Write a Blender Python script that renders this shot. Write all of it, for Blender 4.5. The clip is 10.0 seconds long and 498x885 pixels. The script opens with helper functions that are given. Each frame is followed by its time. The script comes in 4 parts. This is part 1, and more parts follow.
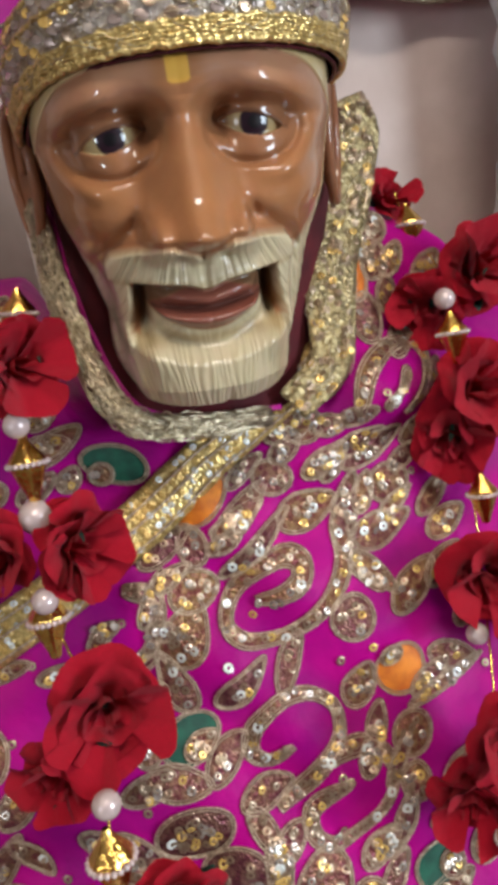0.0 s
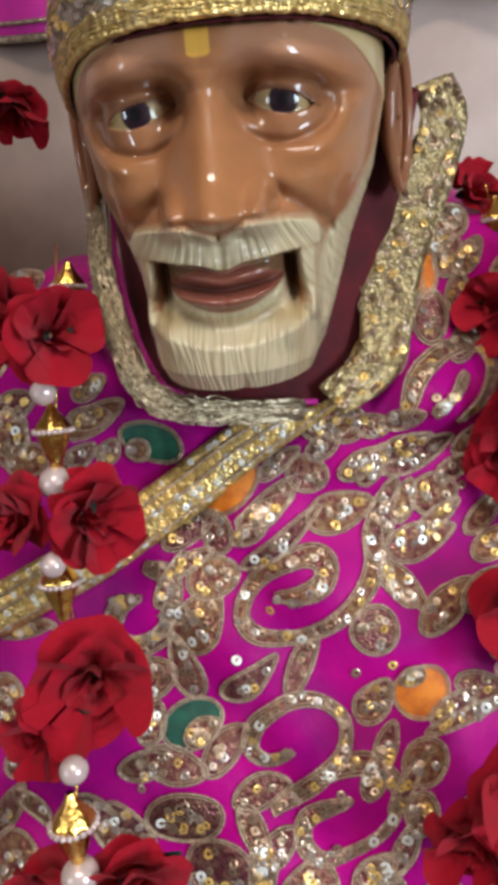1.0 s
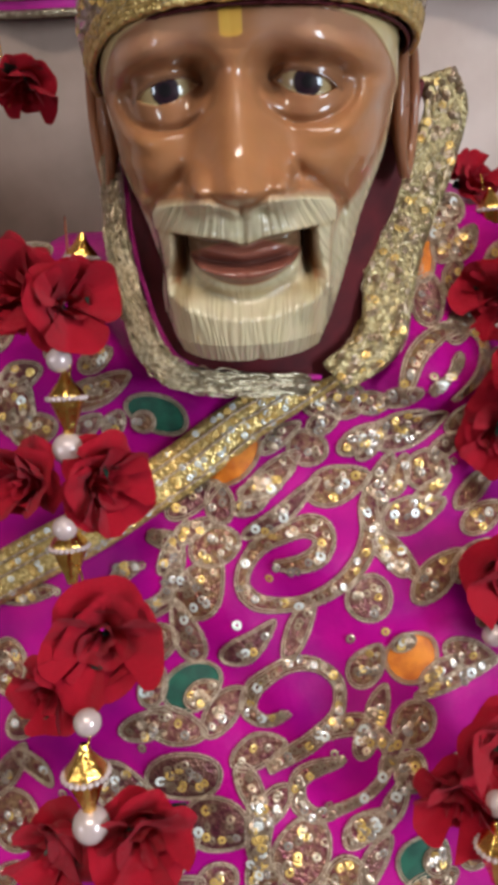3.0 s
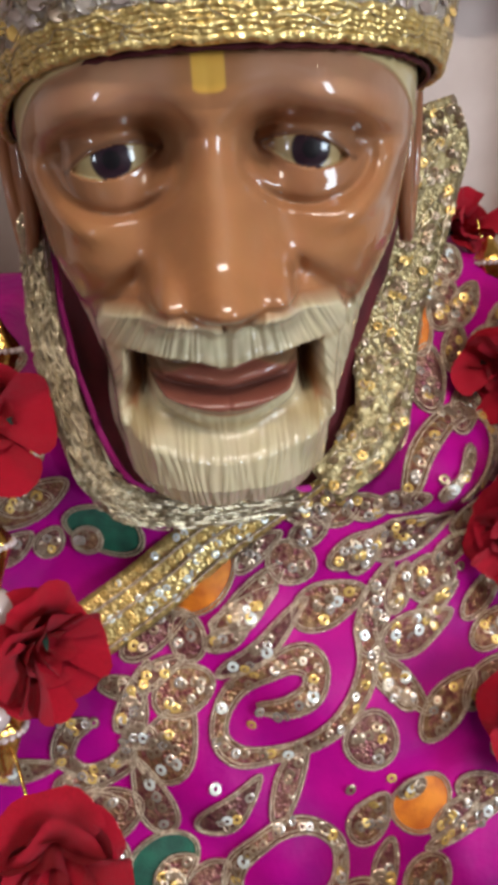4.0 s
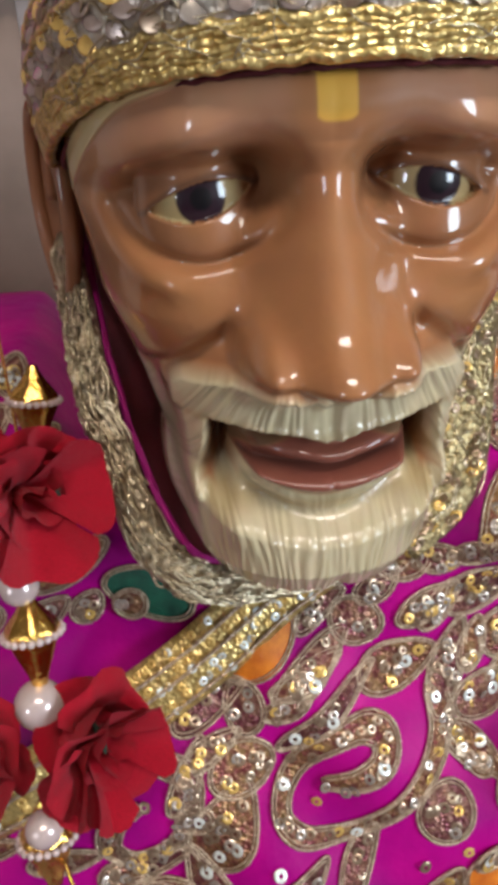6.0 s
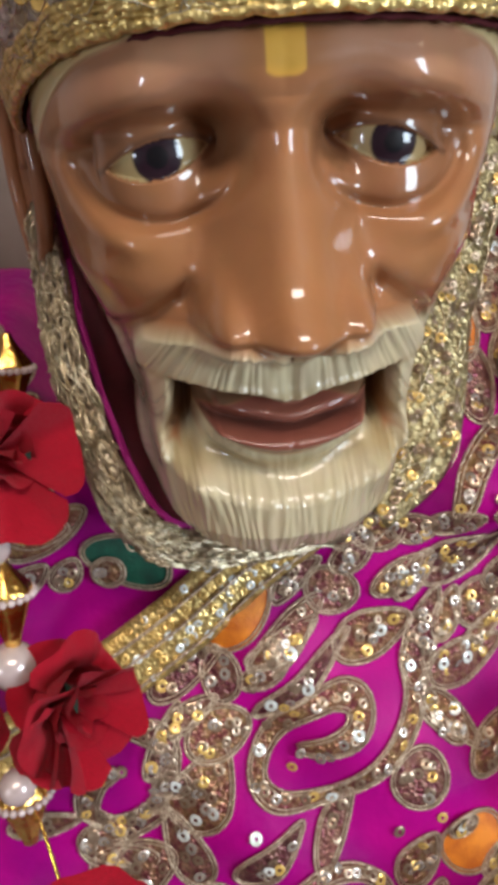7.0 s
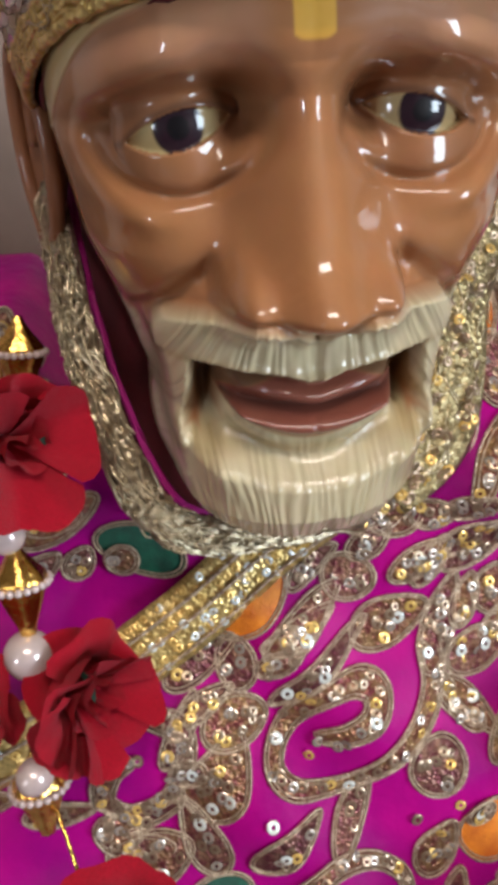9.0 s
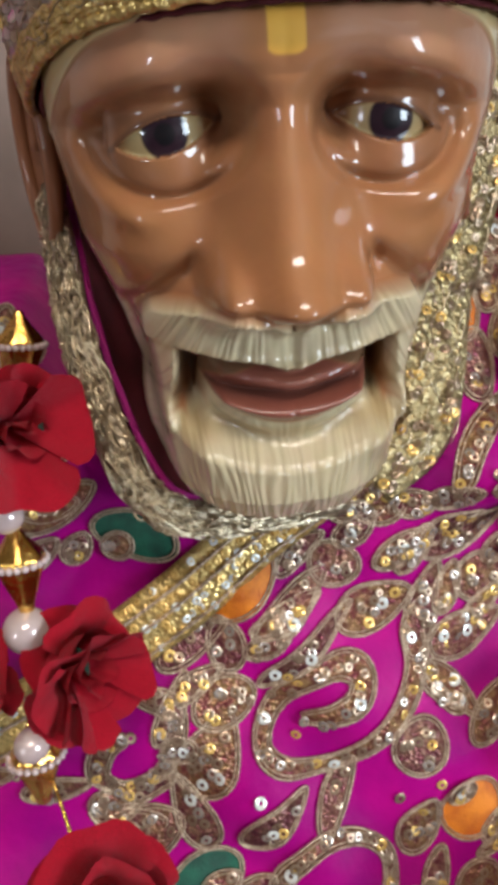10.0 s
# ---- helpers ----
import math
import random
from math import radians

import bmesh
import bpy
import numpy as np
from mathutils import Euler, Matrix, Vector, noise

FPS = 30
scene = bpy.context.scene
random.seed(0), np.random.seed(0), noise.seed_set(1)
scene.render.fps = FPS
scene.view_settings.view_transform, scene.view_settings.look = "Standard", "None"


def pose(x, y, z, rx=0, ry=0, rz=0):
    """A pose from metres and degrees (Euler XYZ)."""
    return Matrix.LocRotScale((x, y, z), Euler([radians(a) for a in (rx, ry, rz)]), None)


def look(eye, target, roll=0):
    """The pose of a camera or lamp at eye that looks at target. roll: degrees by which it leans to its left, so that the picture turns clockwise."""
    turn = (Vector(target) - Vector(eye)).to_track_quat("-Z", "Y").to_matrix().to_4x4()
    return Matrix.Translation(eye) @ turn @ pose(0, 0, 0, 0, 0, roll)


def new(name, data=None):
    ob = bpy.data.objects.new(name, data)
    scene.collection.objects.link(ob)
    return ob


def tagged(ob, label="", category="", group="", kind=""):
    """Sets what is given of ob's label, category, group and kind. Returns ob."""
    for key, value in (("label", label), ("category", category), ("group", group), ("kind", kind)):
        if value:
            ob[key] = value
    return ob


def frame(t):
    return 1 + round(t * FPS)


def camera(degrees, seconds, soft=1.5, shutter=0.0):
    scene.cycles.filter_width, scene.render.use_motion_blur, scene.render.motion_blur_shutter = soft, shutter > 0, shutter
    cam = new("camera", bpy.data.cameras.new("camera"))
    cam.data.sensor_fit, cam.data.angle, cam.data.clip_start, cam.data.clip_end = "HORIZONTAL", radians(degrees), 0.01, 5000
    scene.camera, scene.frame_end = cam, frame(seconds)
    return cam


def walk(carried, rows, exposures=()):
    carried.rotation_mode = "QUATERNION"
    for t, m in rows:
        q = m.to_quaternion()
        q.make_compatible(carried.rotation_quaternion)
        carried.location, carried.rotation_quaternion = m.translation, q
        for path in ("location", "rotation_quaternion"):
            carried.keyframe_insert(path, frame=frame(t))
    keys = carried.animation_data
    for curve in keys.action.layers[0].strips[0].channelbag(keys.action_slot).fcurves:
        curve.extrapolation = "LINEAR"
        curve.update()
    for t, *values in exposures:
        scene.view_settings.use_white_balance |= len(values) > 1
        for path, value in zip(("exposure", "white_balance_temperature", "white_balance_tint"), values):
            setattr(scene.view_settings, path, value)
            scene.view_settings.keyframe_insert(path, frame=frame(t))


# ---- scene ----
cam = camera(39.4, 10.0, soft=5.5)
ROWS = [
    (0.0, -0.0294, -0.3112, 1.441, 66.88, 6.94, -10.23),
    (0.2, 0.0003, -0.3034, 1.4558, 67.28, 6.36, -3.48),
    (0.5, 0.015, -0.313, 1.4381, 67.33, 5.04, 0.23),
    (1.0, 0.0294, -0.3066, 1.4305, 67.58, 5.43, 2.72),
    (1.5, 0.0291, -0.319, 1.431, 68.04, 5.12, 3.16),
    (2.0, 0.0289, -0.3309, 1.4269, 66.74, 5.15, 2.2),
    (3.5, 0.0022, -0.3099, 1.4273, 66.87, 2.79, 0.32),
    (3.8, 0.0023, -0.2644, 1.4447, 64.65, 3.25, -1.93),
    (4.0, -0.0095, -0.2231, 1.4614, 64.45, 2.73, -5.47),
    (4.2, -0.01, -0.1967, 1.459, 61.75, 3.88, -6.14),
    (4.5, -0.0159, -0.1601, 1.4638, 61.5, 2.58, -9.51),
    (4.7, -0.0223, -0.1487, 1.4714, 62.19, 3.25, -10.09),
    (4.8, -0.024, -0.1455, 1.4829, 63.48, 4.68, -12.01),
    (5.0, -0.0283, -0.1453, 1.487, 65.84, 5.04, -11.59),
    (5.2, -0.0421, -0.1414, 1.4942, 64.2, 4.36, -11.64),
    (5.5, -0.0437, -0.1594, 1.4842, 63.57, 2.78, -8.05),
    (7.0, -0.03, -0.1833, 1.4657, 62.45, 2.94, -7.37),
    (7.5, -0.0346, -0.1866, 1.4606, 61.81, 2.95, -7.7),
    (8.0, -0.037, -0.185, 1.4611, 61.23, 3.27, -7.85),
    (8.5, -0.0331, -0.1807, 1.46, 61.15, 3.38, -7.93),
    (9.0, -0.0356, -0.1788, 1.4618, 61.6, 3.31, -7.45),
    (9.5, -0.033, -0.1819, 1.4614, 61.61, 3.14, -7.57),
    (10.0, -0.0308, -0.1945, 1.4629, 61.96, 3.22, -6.92),
]
walk(cam, [(t, pose(x, y, z, rx, ry, rz)) for t, x, y, z, rx, ry, rz in ROWS])

# ---- light ----
world = bpy.data.worlds.new("world")
scene.world = world
world.use_nodes = True
sky = world.node_tree.nodes.new("ShaderNodeTexSky")
sky.sky_type, sky.sun_disc = "NISHITA", False
sky.sun_elevation, sky.sun_rotation = radians(40), radians(200)
world.node_tree.links.new(sky.outputs[0], world.node_tree.nodes["Background"].inputs[0])
world.node_tree.nodes["Background"].inputs[1].default_value = 0.08
scene.view_settings.exposure = -0.15


def area(name, eye, target, sx, sy, power, colour):
    data = bpy.data.lights.new(name, "AREA")
    data.shape, data.size, data.size_y, data.energy, data.color = "RECTANGLE", sx, sy, power, colour
    ob = new(name, data)
    ob.matrix_world = look(eye, target)
    return ob


area("window_light_right", (1.93, -1.75, 1.75), (0.0, -1.75, 1.6), 0.9, 1.1, 94, (0.73, 0.87, 1.0))
area("window_light_left", (-1.73, -1.75, 1.75), (0.0, -1.75, 1.6), 0.20, 0.65, 20, (0.78, 0.88, 1.0))
area("ceiling_light_glow", (0.15, -0.95, 2.70), (0.15, -0.95, 0.0), 0.9, 0.25, 21, (1.0, 0.93, 0.85))

# ---- materials ----


def material(name, colour, rough=0.5, metal=0.0, second=None, scale=60.0, bump=0.0, bump_scale=300.0, coat=0.0,
             sheen=0.0, stretch=(1, 1, 1), spec=0.5, voronoi=False, contrast=(0.35, 0.65)):
    """Two colours mixed by noise, with fine relief; object coordinates in metres."""
    m = bpy.data.materials.new(name)
    m.use_nodes = True
    n, l = m.node_tree.nodes, m.node_tree.links
    b = n["Principled BSDF"]
    b.inputs["Roughness"].default_value, b.inputs["Metallic"].default_value = rough, metal
    b.inputs["Coat Weight"].default_value, b.inputs["Coat Roughness"].default_value = coat, 0.06
    b.inputs["Sheen Weight"].default_value = sheen
    b.inputs["Specular IOR Level"].default_value = spec
    tex, mp = n.new("ShaderNodeTexCoord"), n.new("ShaderNodeMapping")
    mp.inputs["Scale"].default_value = stretch
    l.new(tex.outputs["Object"], mp.inputs["Vector"])
    nz, ramp = n.new("ShaderNodeTexNoise"), n.new("ShaderNodeValToRGB")
    nz.inputs["Scale"].default_value, nz.inputs["Detail"].default_value = scale, 6
    l.new(mp.outputs[0], nz.inputs["Vector"])
    ramp.color_ramp.elements[0].position, ramp.color_ramp.elements[1].position = contrast
    ramp.color_ramp.elements[0].color = (*colour, 1)
    ramp.color_ramp.elements[1].color = (*(second or [c * 0.75 for c in colour]), 1)
    l.new(nz.outputs["Fac"], ramp.inputs[0])
    l.new(ramp.outputs[0], b.inputs["Base Color"])
    if bump:
        if voronoi:
            t = n.new("ShaderNodeTexVoronoi")
            out = t.outputs["Distance"]
        else:
            t = n.new("ShaderNodeTexNoise")
            t.inputs["Detail"].default_value = 4
            out = t.outputs["Fac"]
        t.inputs["Scale"].default_value = bump_scale
        l.new(mp.outputs[0], t.inputs["Vector"])
        bp = n.new("ShaderNodeBump")
        bp.inputs["Strength"].default_value, bp.inputs["Distance"].default_value = bump, 0.001
        l.new(out, bp.inputs["Height"])
        l.new(bp.outputs[0], b.inputs["Normal"])
    return m


M_SATIN = material("magenta_satin", (0.47, 0.002, 0.205), 0.46, 0.0, (0.28, 0.001, 0.16), 22, 1.0, 75, spec=0.09)
M_MAGENTA = material("magenta_cloth", (0.50, 0.006, 0.24), 0.6, 0.0, (0.36, 0.004, 0.2), 25, 0.3, 900)
M_FILL = material("sequined_fill", (0.27, 0.175, 0.105), 0.32, 0.55, (0.14, 0.026, 0.045), 260, 1.0, 520, voronoi=True)
fn, fl = M_FILL.node_tree.nodes, M_FILL.node_tree.links
info, shade, blend = fn.new("ShaderNodeObjectInfo"), fn.new("ShaderNodeValToRGB"), fn.new("ShaderNodeMix")
blend.data_type, blend.blend_type = "RGBA", "MULTIPLY"
blend.inputs["Factor"].default_value = 1.0
for at, colour in ((0.0, (1.0, 0.85, 0.75, 1)), (0.35, (1.25, 1.15, 0.8, 1)), (0.7, (0.75, 0.55, 0.7, 1))):
    (shade.color_ramp.elements[0] if at == 0 else shade.color_ramp.elements.new(at)).color = colour
shade.color_ramp.elements[-1].color = (1.3, 1.1, 1.05, 1)
fl.new(info.outputs["Random"], shade.inputs[0])
base_link = fn["Principled BSDF"].inputs["Base Color"].links[0].from_socket
fl.new(base_link, blend.inputs["A"])
fl.new(shade.outputs[0], blend.inputs["B"])
fl.new(blend.outputs["Result"], fn["Principled BSDF"].inputs["Base Color"])
M_CORD = material("gold_cord", (0.72, 0.58, 0.42), 0.36, 0.7, (0.40, 0.26, 0.18), 500, 0.8, 1500)
M_GOLD = material("gold_lace", (0.86, 0.64, 0.26), 0.32, 0.7, (0.50, 0.34, 0.11), 260, 0.9, 450, voronoi=True)
M_SILVER = material("silver_gold_lace", (0.46, 0.39, 0.27), 0.34, 0.7, (0.18, 0.13, 0.085), 170, 0.9, 380, voronoi=True)
M_BROCADE = material("mauve_gold_brocade", (0.64, 0.56, 0.45), 0.36, 0.5, (0.36, 0.28, 0.25), 150, 0.9, 420, voronoi=True)
M_ANTIQUE = material("antique_gold_lace", (0.46, 0.36, 0.18), 0.34, 0.7, (0.19, 0.135, 0.06), 200, 0.9, 450, voronoi=True)
M_THREAD = material("metal_thread", (0.72, 0.62, 0.44), 0.28, 0.9, (0.38, 0.29, 0.18), 300)
M_ORANGE = material("orange_velvet", (0.80, 0.24, 0.012), 0.6, 0.0, (0.55, 0.12, 0.006), 120, 0.4, 900)
M_GREEN = material("green_velvet", (0.006, 0.10, 0.055), 0.6, 0.0, (0.004, 0.05, 0.03), 120, 0.4, 900)
M_RED = material("red_rose_fabric", (0.46, 0.002, 0.018), 0.75, 0.0, (0.28, 0.001, 0.010), 60, 0.5, 600, sheen=0.05, spec=0.2)
M_MAROON = material("maroon_velvet", (0.10, 0.002, 0.006), 0.85, 0.0, (0.06, 0.001, 0.004), 60, 0.3, 800)
M_LEAF = material("green_fabric_leaf", (0.010, 0.045, 0.024), 0.6, 0.0, (0.005, 0.022, 0.014), 90, 0.3, 600)
M_PEARL = material("pearl", (0.66, 0.52, 0.47), 0.2, 0.2, (0.55, 0.42, 0.40), 60, coat=0.6)
M_BEAD = material("polished_gold", (0.90, 0.58, 0.16), 0.2, 1.0, (0.72, 0.40, 0.09), 120, 0.5, 500)
# White and gold foil kept low in metal so glints show as colour.
M_SEQ_WHITE = material("white_glint_sequin", (0.84, 0.88, 0.86), 0.2, 0.25, (0.72, 0.70, 0.62), 300)
M_SEQ_GOLD = material("gold_sequin", (0.88, 0.58, 0.18), 0.22, 0.4, (0.75, 0.46, 0.13), 300)
M_SEQ_PALE = material("pale_pink_sequin", (0.60, 0.50, 0.42), 0.25, 0.6, (0.46, 0.38, 0.32), 300)
M_SEQ_BROWN = material("bronze_sequin", (0.42, 0.32, 0.22), 0.3, 0.75, (0.34, 0.22, 0.15), 300)
M_MAUVE = material("mauve_foil", (0.42, 0.32, 0.28), 0.3, 0.5, (0.30, 0.22, 0.19), 300)
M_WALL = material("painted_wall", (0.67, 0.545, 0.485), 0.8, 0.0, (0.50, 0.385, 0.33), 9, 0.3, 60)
# Dark brown for the valance rail and the reflection-cutting rear wall.
M_WALL_DARK = material("low_reflection_brown", (0.14, 0.085, 0.062), 0.6, 0.0, (0.09, 0.055, 0.04), 9, 0.2, 60)
# Colour of the sheet added over the darker left wall area.
M_WALL_SHEET = material("darker_wall_brown", (0.31, 0.21, 0.165), 0.7, 0.0, (0.21, 0.14, 0.105), 12, 0.2, 60)
# Side wall, ceiling and floor tones are dark to cut bounce and reflections.
M_SIDE = material("low_fill_side_wall", (0.22, 0.17, 0.14), 0.85, 0.0, (0.17, 0.13, 0.105), 4, 0.2, 60)
M_CEIL = material("low_fill_ceiling", (0.30, 0.26, 0.22), 0.9, 0.0, (0.25, 0.21, 0.18), 3)
M_FLOOR = material("low_reflection_floor", (0.26, 0.21, 0.18), 0.35, 0.0, (0.19, 0.15, 0.13), 5)
M_STONE = material("carved_stone", (0.66, 0.66, 0.61), 0.55, 0.1, (0.42, 0.44, 0.42), 30, 0.6, 90)
M_PINKSTONE = material("pink_stone", (0.52, 0.40, 0.35), 0.6, 0.0, (0.42, 0.31, 0.27), 30, 0.5, 60)
M_FRAME = material("window_paint", (0.7, 0.7, 0.68), 0.5)


def glass(name):
    m = bpy.data.materials.new(name)
    m.use_nodes = True
    b = m.node_tree.nodes["Principled BSDF"]
    b.inputs["Transmission Weight"].default_value, b.inputs["Roughness"].default_value = 1.0, 0.02
    b.inputs["Base Color"].default_value = (0.95, 0.98, 1.0, 1)
    return m


def glow(name, colour, strength):
    m = bpy.data.materials.new(name)
    m.use_nodes = True
    b = m.node_tree.nodes["Principled BSDF"]
    b.inputs["Emission Color"].default_value = (*colour, 1)
    b.inputs["Emission Strength"].default_value = strength
    return m


M_GLASS = glass("window_glass")
M_TUBE = glow("lamp_diffuser", (1.0, 0.86, 0.7), 3.0)

# ---- mesh helpers ----


def mesh_from(name, verts, faces, mats, smooth=True):
    me = bpy.data.meshes.new(name)
    me.from_pydata([tuple(v) for v in verts], [], faces)
    for m in (mats if isinstance(mats, (list, tuple)) else [mats]):
        me.materials.append(m)
    if smooth:
        me.polygons.foreach_set("use_smooth", [True] * len(me.polygons))
    me.update()
    return me


def thing(name, me, label, category, group="", kind="", m=None):
    ob = new(name, me)
    if m is not None:
        ob.matrix_world = m
    return tagged(ob, label, category, group, kind)


def part(name, me, parent, m=None, label="", kind=""):
    ob = new(name, me)
    ob.parent = parent
    if m is not None:
        ob.matrix_basis = m
    return tagged(ob, label, kind=kind)


def grid_faces(rows, cols, closed=False, base=0):
    out = []
    for i in range(rows - 1):
        for j in range(cols if closed else cols - 1):
            k = (j + 1) % cols
            out.append((base + i * cols + j, base + i * cols + k, base + (i + 1) * cols + k, base + (i + 1) * cols + j))
    return out


def join(pieces):
    """Several (verts, faces) as one."""
    V, Fc = [], []
    for v, f in pieces:
        k = len(V)
        V += [tuple(p) for p in v]
        Fc += [tuple(i + k for i in q) for q in f]
    return V, Fc


def box(x0, x1, y0, y1, z0, z1, bevel=0.0):
    bm = bmesh.new()
    bmesh.ops.create_cube(bm, size=1)
    for v in bm.verts:
        v.co = Vector(((x0 + x1) / 2 + v.co.x * (x1 - x0), (y0 + y1) / 2 + v.co.y * (y1 - y0), (z0 + z1) / 2 + v.co.z * (z1 - z0)))
    if bevel:
        bmesh.ops.bevel(bm, geom=list(bm.edges), offset=bevel, segments=2, affect="EDGES")
    bm.verts.index_update()
    v, f = [p.co[:] for p in bm.verts], [tuple(p.index for p in q.verts) for q in bm.faces]
    bm.free()
    return v, f


def lathe(profile, n=24):
    """A solid of revolution about z from (radius, height) pairs."""
    v = [(r * math.cos(2 * math.pi * j / n), r * math.sin(2 * math.pi * j / n), h) for r, h in profile for j in range(n)]
    return v, [q for q in grid_faces(len(profile), n, True)]


def tube(points, radius, n=6, closed=False):
    P = [Vector(p) for p in points]
    v, m = [], len(P)
    for i, p in enumerate(P):
        a = P[(i - 1) % m] if closed or i else P[0]
        b = P[(i + 1) % m] if closed or i < m - 1 else P[-1]
        d = (b - a).normalized() if (b - a).length > 1e-9 else Vector((0, 0, 1))
        s = d.cross(Vector((0.13, 1, 0.07)))
        s = s.normalized() if s.length > 1e-6 else Vector((1, 0, 0))
        w = d.cross(s)
        r = radius(i / max(1, m - 1)) if callable(radius) else radius
        v += [p + s * (r * math.cos(2 * math.pi * k / n)) + w * (r * math.sin(2 * math.pi * k / n)) for k in range(n)]
    f = grid_faces(m, n, True)
    if closed:
        f += [((m - 1) * n + k, (m - 1) * n + (k + 1) % n, (k + 1) % n, k) for k in range(n)]
    else:
        f += [tuple(range(n))[::-1], tuple((m - 1) * n + k for k in range(n))]
    return v, f


def spline(points, n):
    """Catmull-Rom through the points."""
    P = [Vector(p) for p in points]
    P = [P[0] * 2 - P[1]] + P + [P[-1] * 2 - P[-2]]
    out, k = [], len(P) - 3
    for i in range(n):
        s = i / (n - 1) * k
        j = min(int(s), k - 1)
        t = s - j
        a, b, c, d = P[j:j + 4]
        out.append(0.5 * (2 * b + (c - a) * t + (2 * a - 5 * b + 4 * c - d) * t * t + (3 * b - a - 3 * c + d) * t ** 3))
    return out


def sphere(r, n=20, m=12):
    v = [(r * math.sin(math.pi * i / m) * math.cos(2 * math.pi * j / n), r * math.sin(math.pi * i / m) * math.sin(2 * math.pi * j / n),
          r * math.cos(math.pi * i / m)) for i in range(m + 1) for j in range(n)]
    return v, grid_faces(m + 1, n, True)


# ---- the room ----
X0, X1, Y0, Y1, ZC = -1.75, 1.95, -2.6, 0.46, 2.75


def wall_with_opening(name, x0, x1, ya, yb, za, zb):
    """A side wall with one window opening from ya to yb and za to zb."""
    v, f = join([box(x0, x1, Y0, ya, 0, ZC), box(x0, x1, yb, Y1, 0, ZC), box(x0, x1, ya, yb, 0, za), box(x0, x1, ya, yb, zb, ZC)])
    return thing(name, mesh_from(name, v, f, M_SIDE, False), "unseen side wall with a window, kept dark to cut fill light", "wall", kind="structure")


def window(name, x, ya, yb, za, zb):
    ob = thing(name, None, "white framed window letting in daylight", "window", kind="structure", m=Matrix.Translation((x, (ya + yb) / 2, za)))
    w, h = yb - ya, zb - za
    bars = [box(-0.02, 0.02, -w / 2, w / 2, 0, 0.04), box(-0.02, 0.02, -w / 2, w / 2, h - 0.04, h),
            box(-0.02, 0.02, -w / 2, -w / 2 + 0.04, 0.04, h - 0.04), box(-0.02, 0.02, w / 2 - 0.04, w / 2, 0.04, h - 0.04), box(-0.018, 0.018, -0.02, 0.02, 0.04, h - 0.04)]
    part("window_frame", mesh_from("window_frame", *join(bars), M_FRAME, False), ob)
    for a, b in ((-w / 2 + 0.04, -0.02), (0.02, w / 2 - 0.04)):
        p = part("pane", mesh_from("pane", *box(-0.003, 0.003, a, b, 0.04, h - 0.04), M_GLASS, False), ob)
        p.visible_shadow = False
    return ob


# Unseen side walls, added and kept dark to hold down bounce light.
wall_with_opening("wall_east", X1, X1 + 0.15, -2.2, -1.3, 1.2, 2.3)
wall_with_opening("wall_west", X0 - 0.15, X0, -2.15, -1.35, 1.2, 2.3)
window("window_1", X1 + 0.07, -2.2, -1.3, 1.2, 2.3)
window("window_2", X0 - 0.07, -2.15, -1.35, 1.2, 2.3)
thing("wall_north", mesh_from("wall_north", *box(X0 - 0.15, X1 + 0.15, Y1, Y1 + 0.15, 0, ZC), M_WALL, False), "pinkish beige plastered wall behind the shrine", "wall", kind="structure")
# The south wall is unseen, added dark so the glaze reflects less.
thing("wall_south", mesh_from("wall_south", *box(X0 - 0.15, X1 + 0.15, Y0 - 0.15, Y0, 0, ZC), M_WALL_DARK, False), "unseen dark brown wall, added to cut reflections", "wall", kind="structure")
# Floor and ceiling are out of view too, darkened to limit fill.
thing("floor", mesh_from("floor", *box(X0 - 0.15, X1 + 0.15, Y0 - 0.15, Y1 + 0.15, -0.1, 0), M_FLOOR, False), "unseen floor, kept dark to cut reflections", "floor", kind="structure")
thing("ceiling", mesh_from("ceiling", *box(X0 - 0.15, X1 + 0.15, Y0 - 0.15, Y1 + 0.15, ZC, ZC + 0.1), M_CEIL, False), "unseen ceiling, kept dark to cut fill light", "ceiling", kind="structure")
lamp = thing("ceiling_light", mesh_from("ceiling_light", *box(-0.5, 0.5, -0.16, 0.16, 0, 0.04, 0.008), M_FRAME, False), "long white ceiling light with a warm diffuser", "light", m=Matrix.Translation((0.15, -0.95, 2.71)))
part("diffuser", mesh_from("diffuser", *box(-0.47, 0.47, -0.13, 0.13, -0.006, 0.0), M_TUBE, False), lamp)
thing("altar", mesh_from("altar", *box(-0.55, 0.55, -0.14, 0.40, 0, 0.62, 0.01), M_PINKSTONE), "stone altar block under the seated statue", "altar")

# ---- the statue ----


def ss(a, b, x):
    t = np.clip((x - a) / (b - a), 0, 1)
    return t * t * (3 - 2 * t)


def gs(x, z, cx, cz, sx, sz):
    return np.exp(-((x - cx) / sx) ** 2 - ((z - cz) / sz) ** 2)


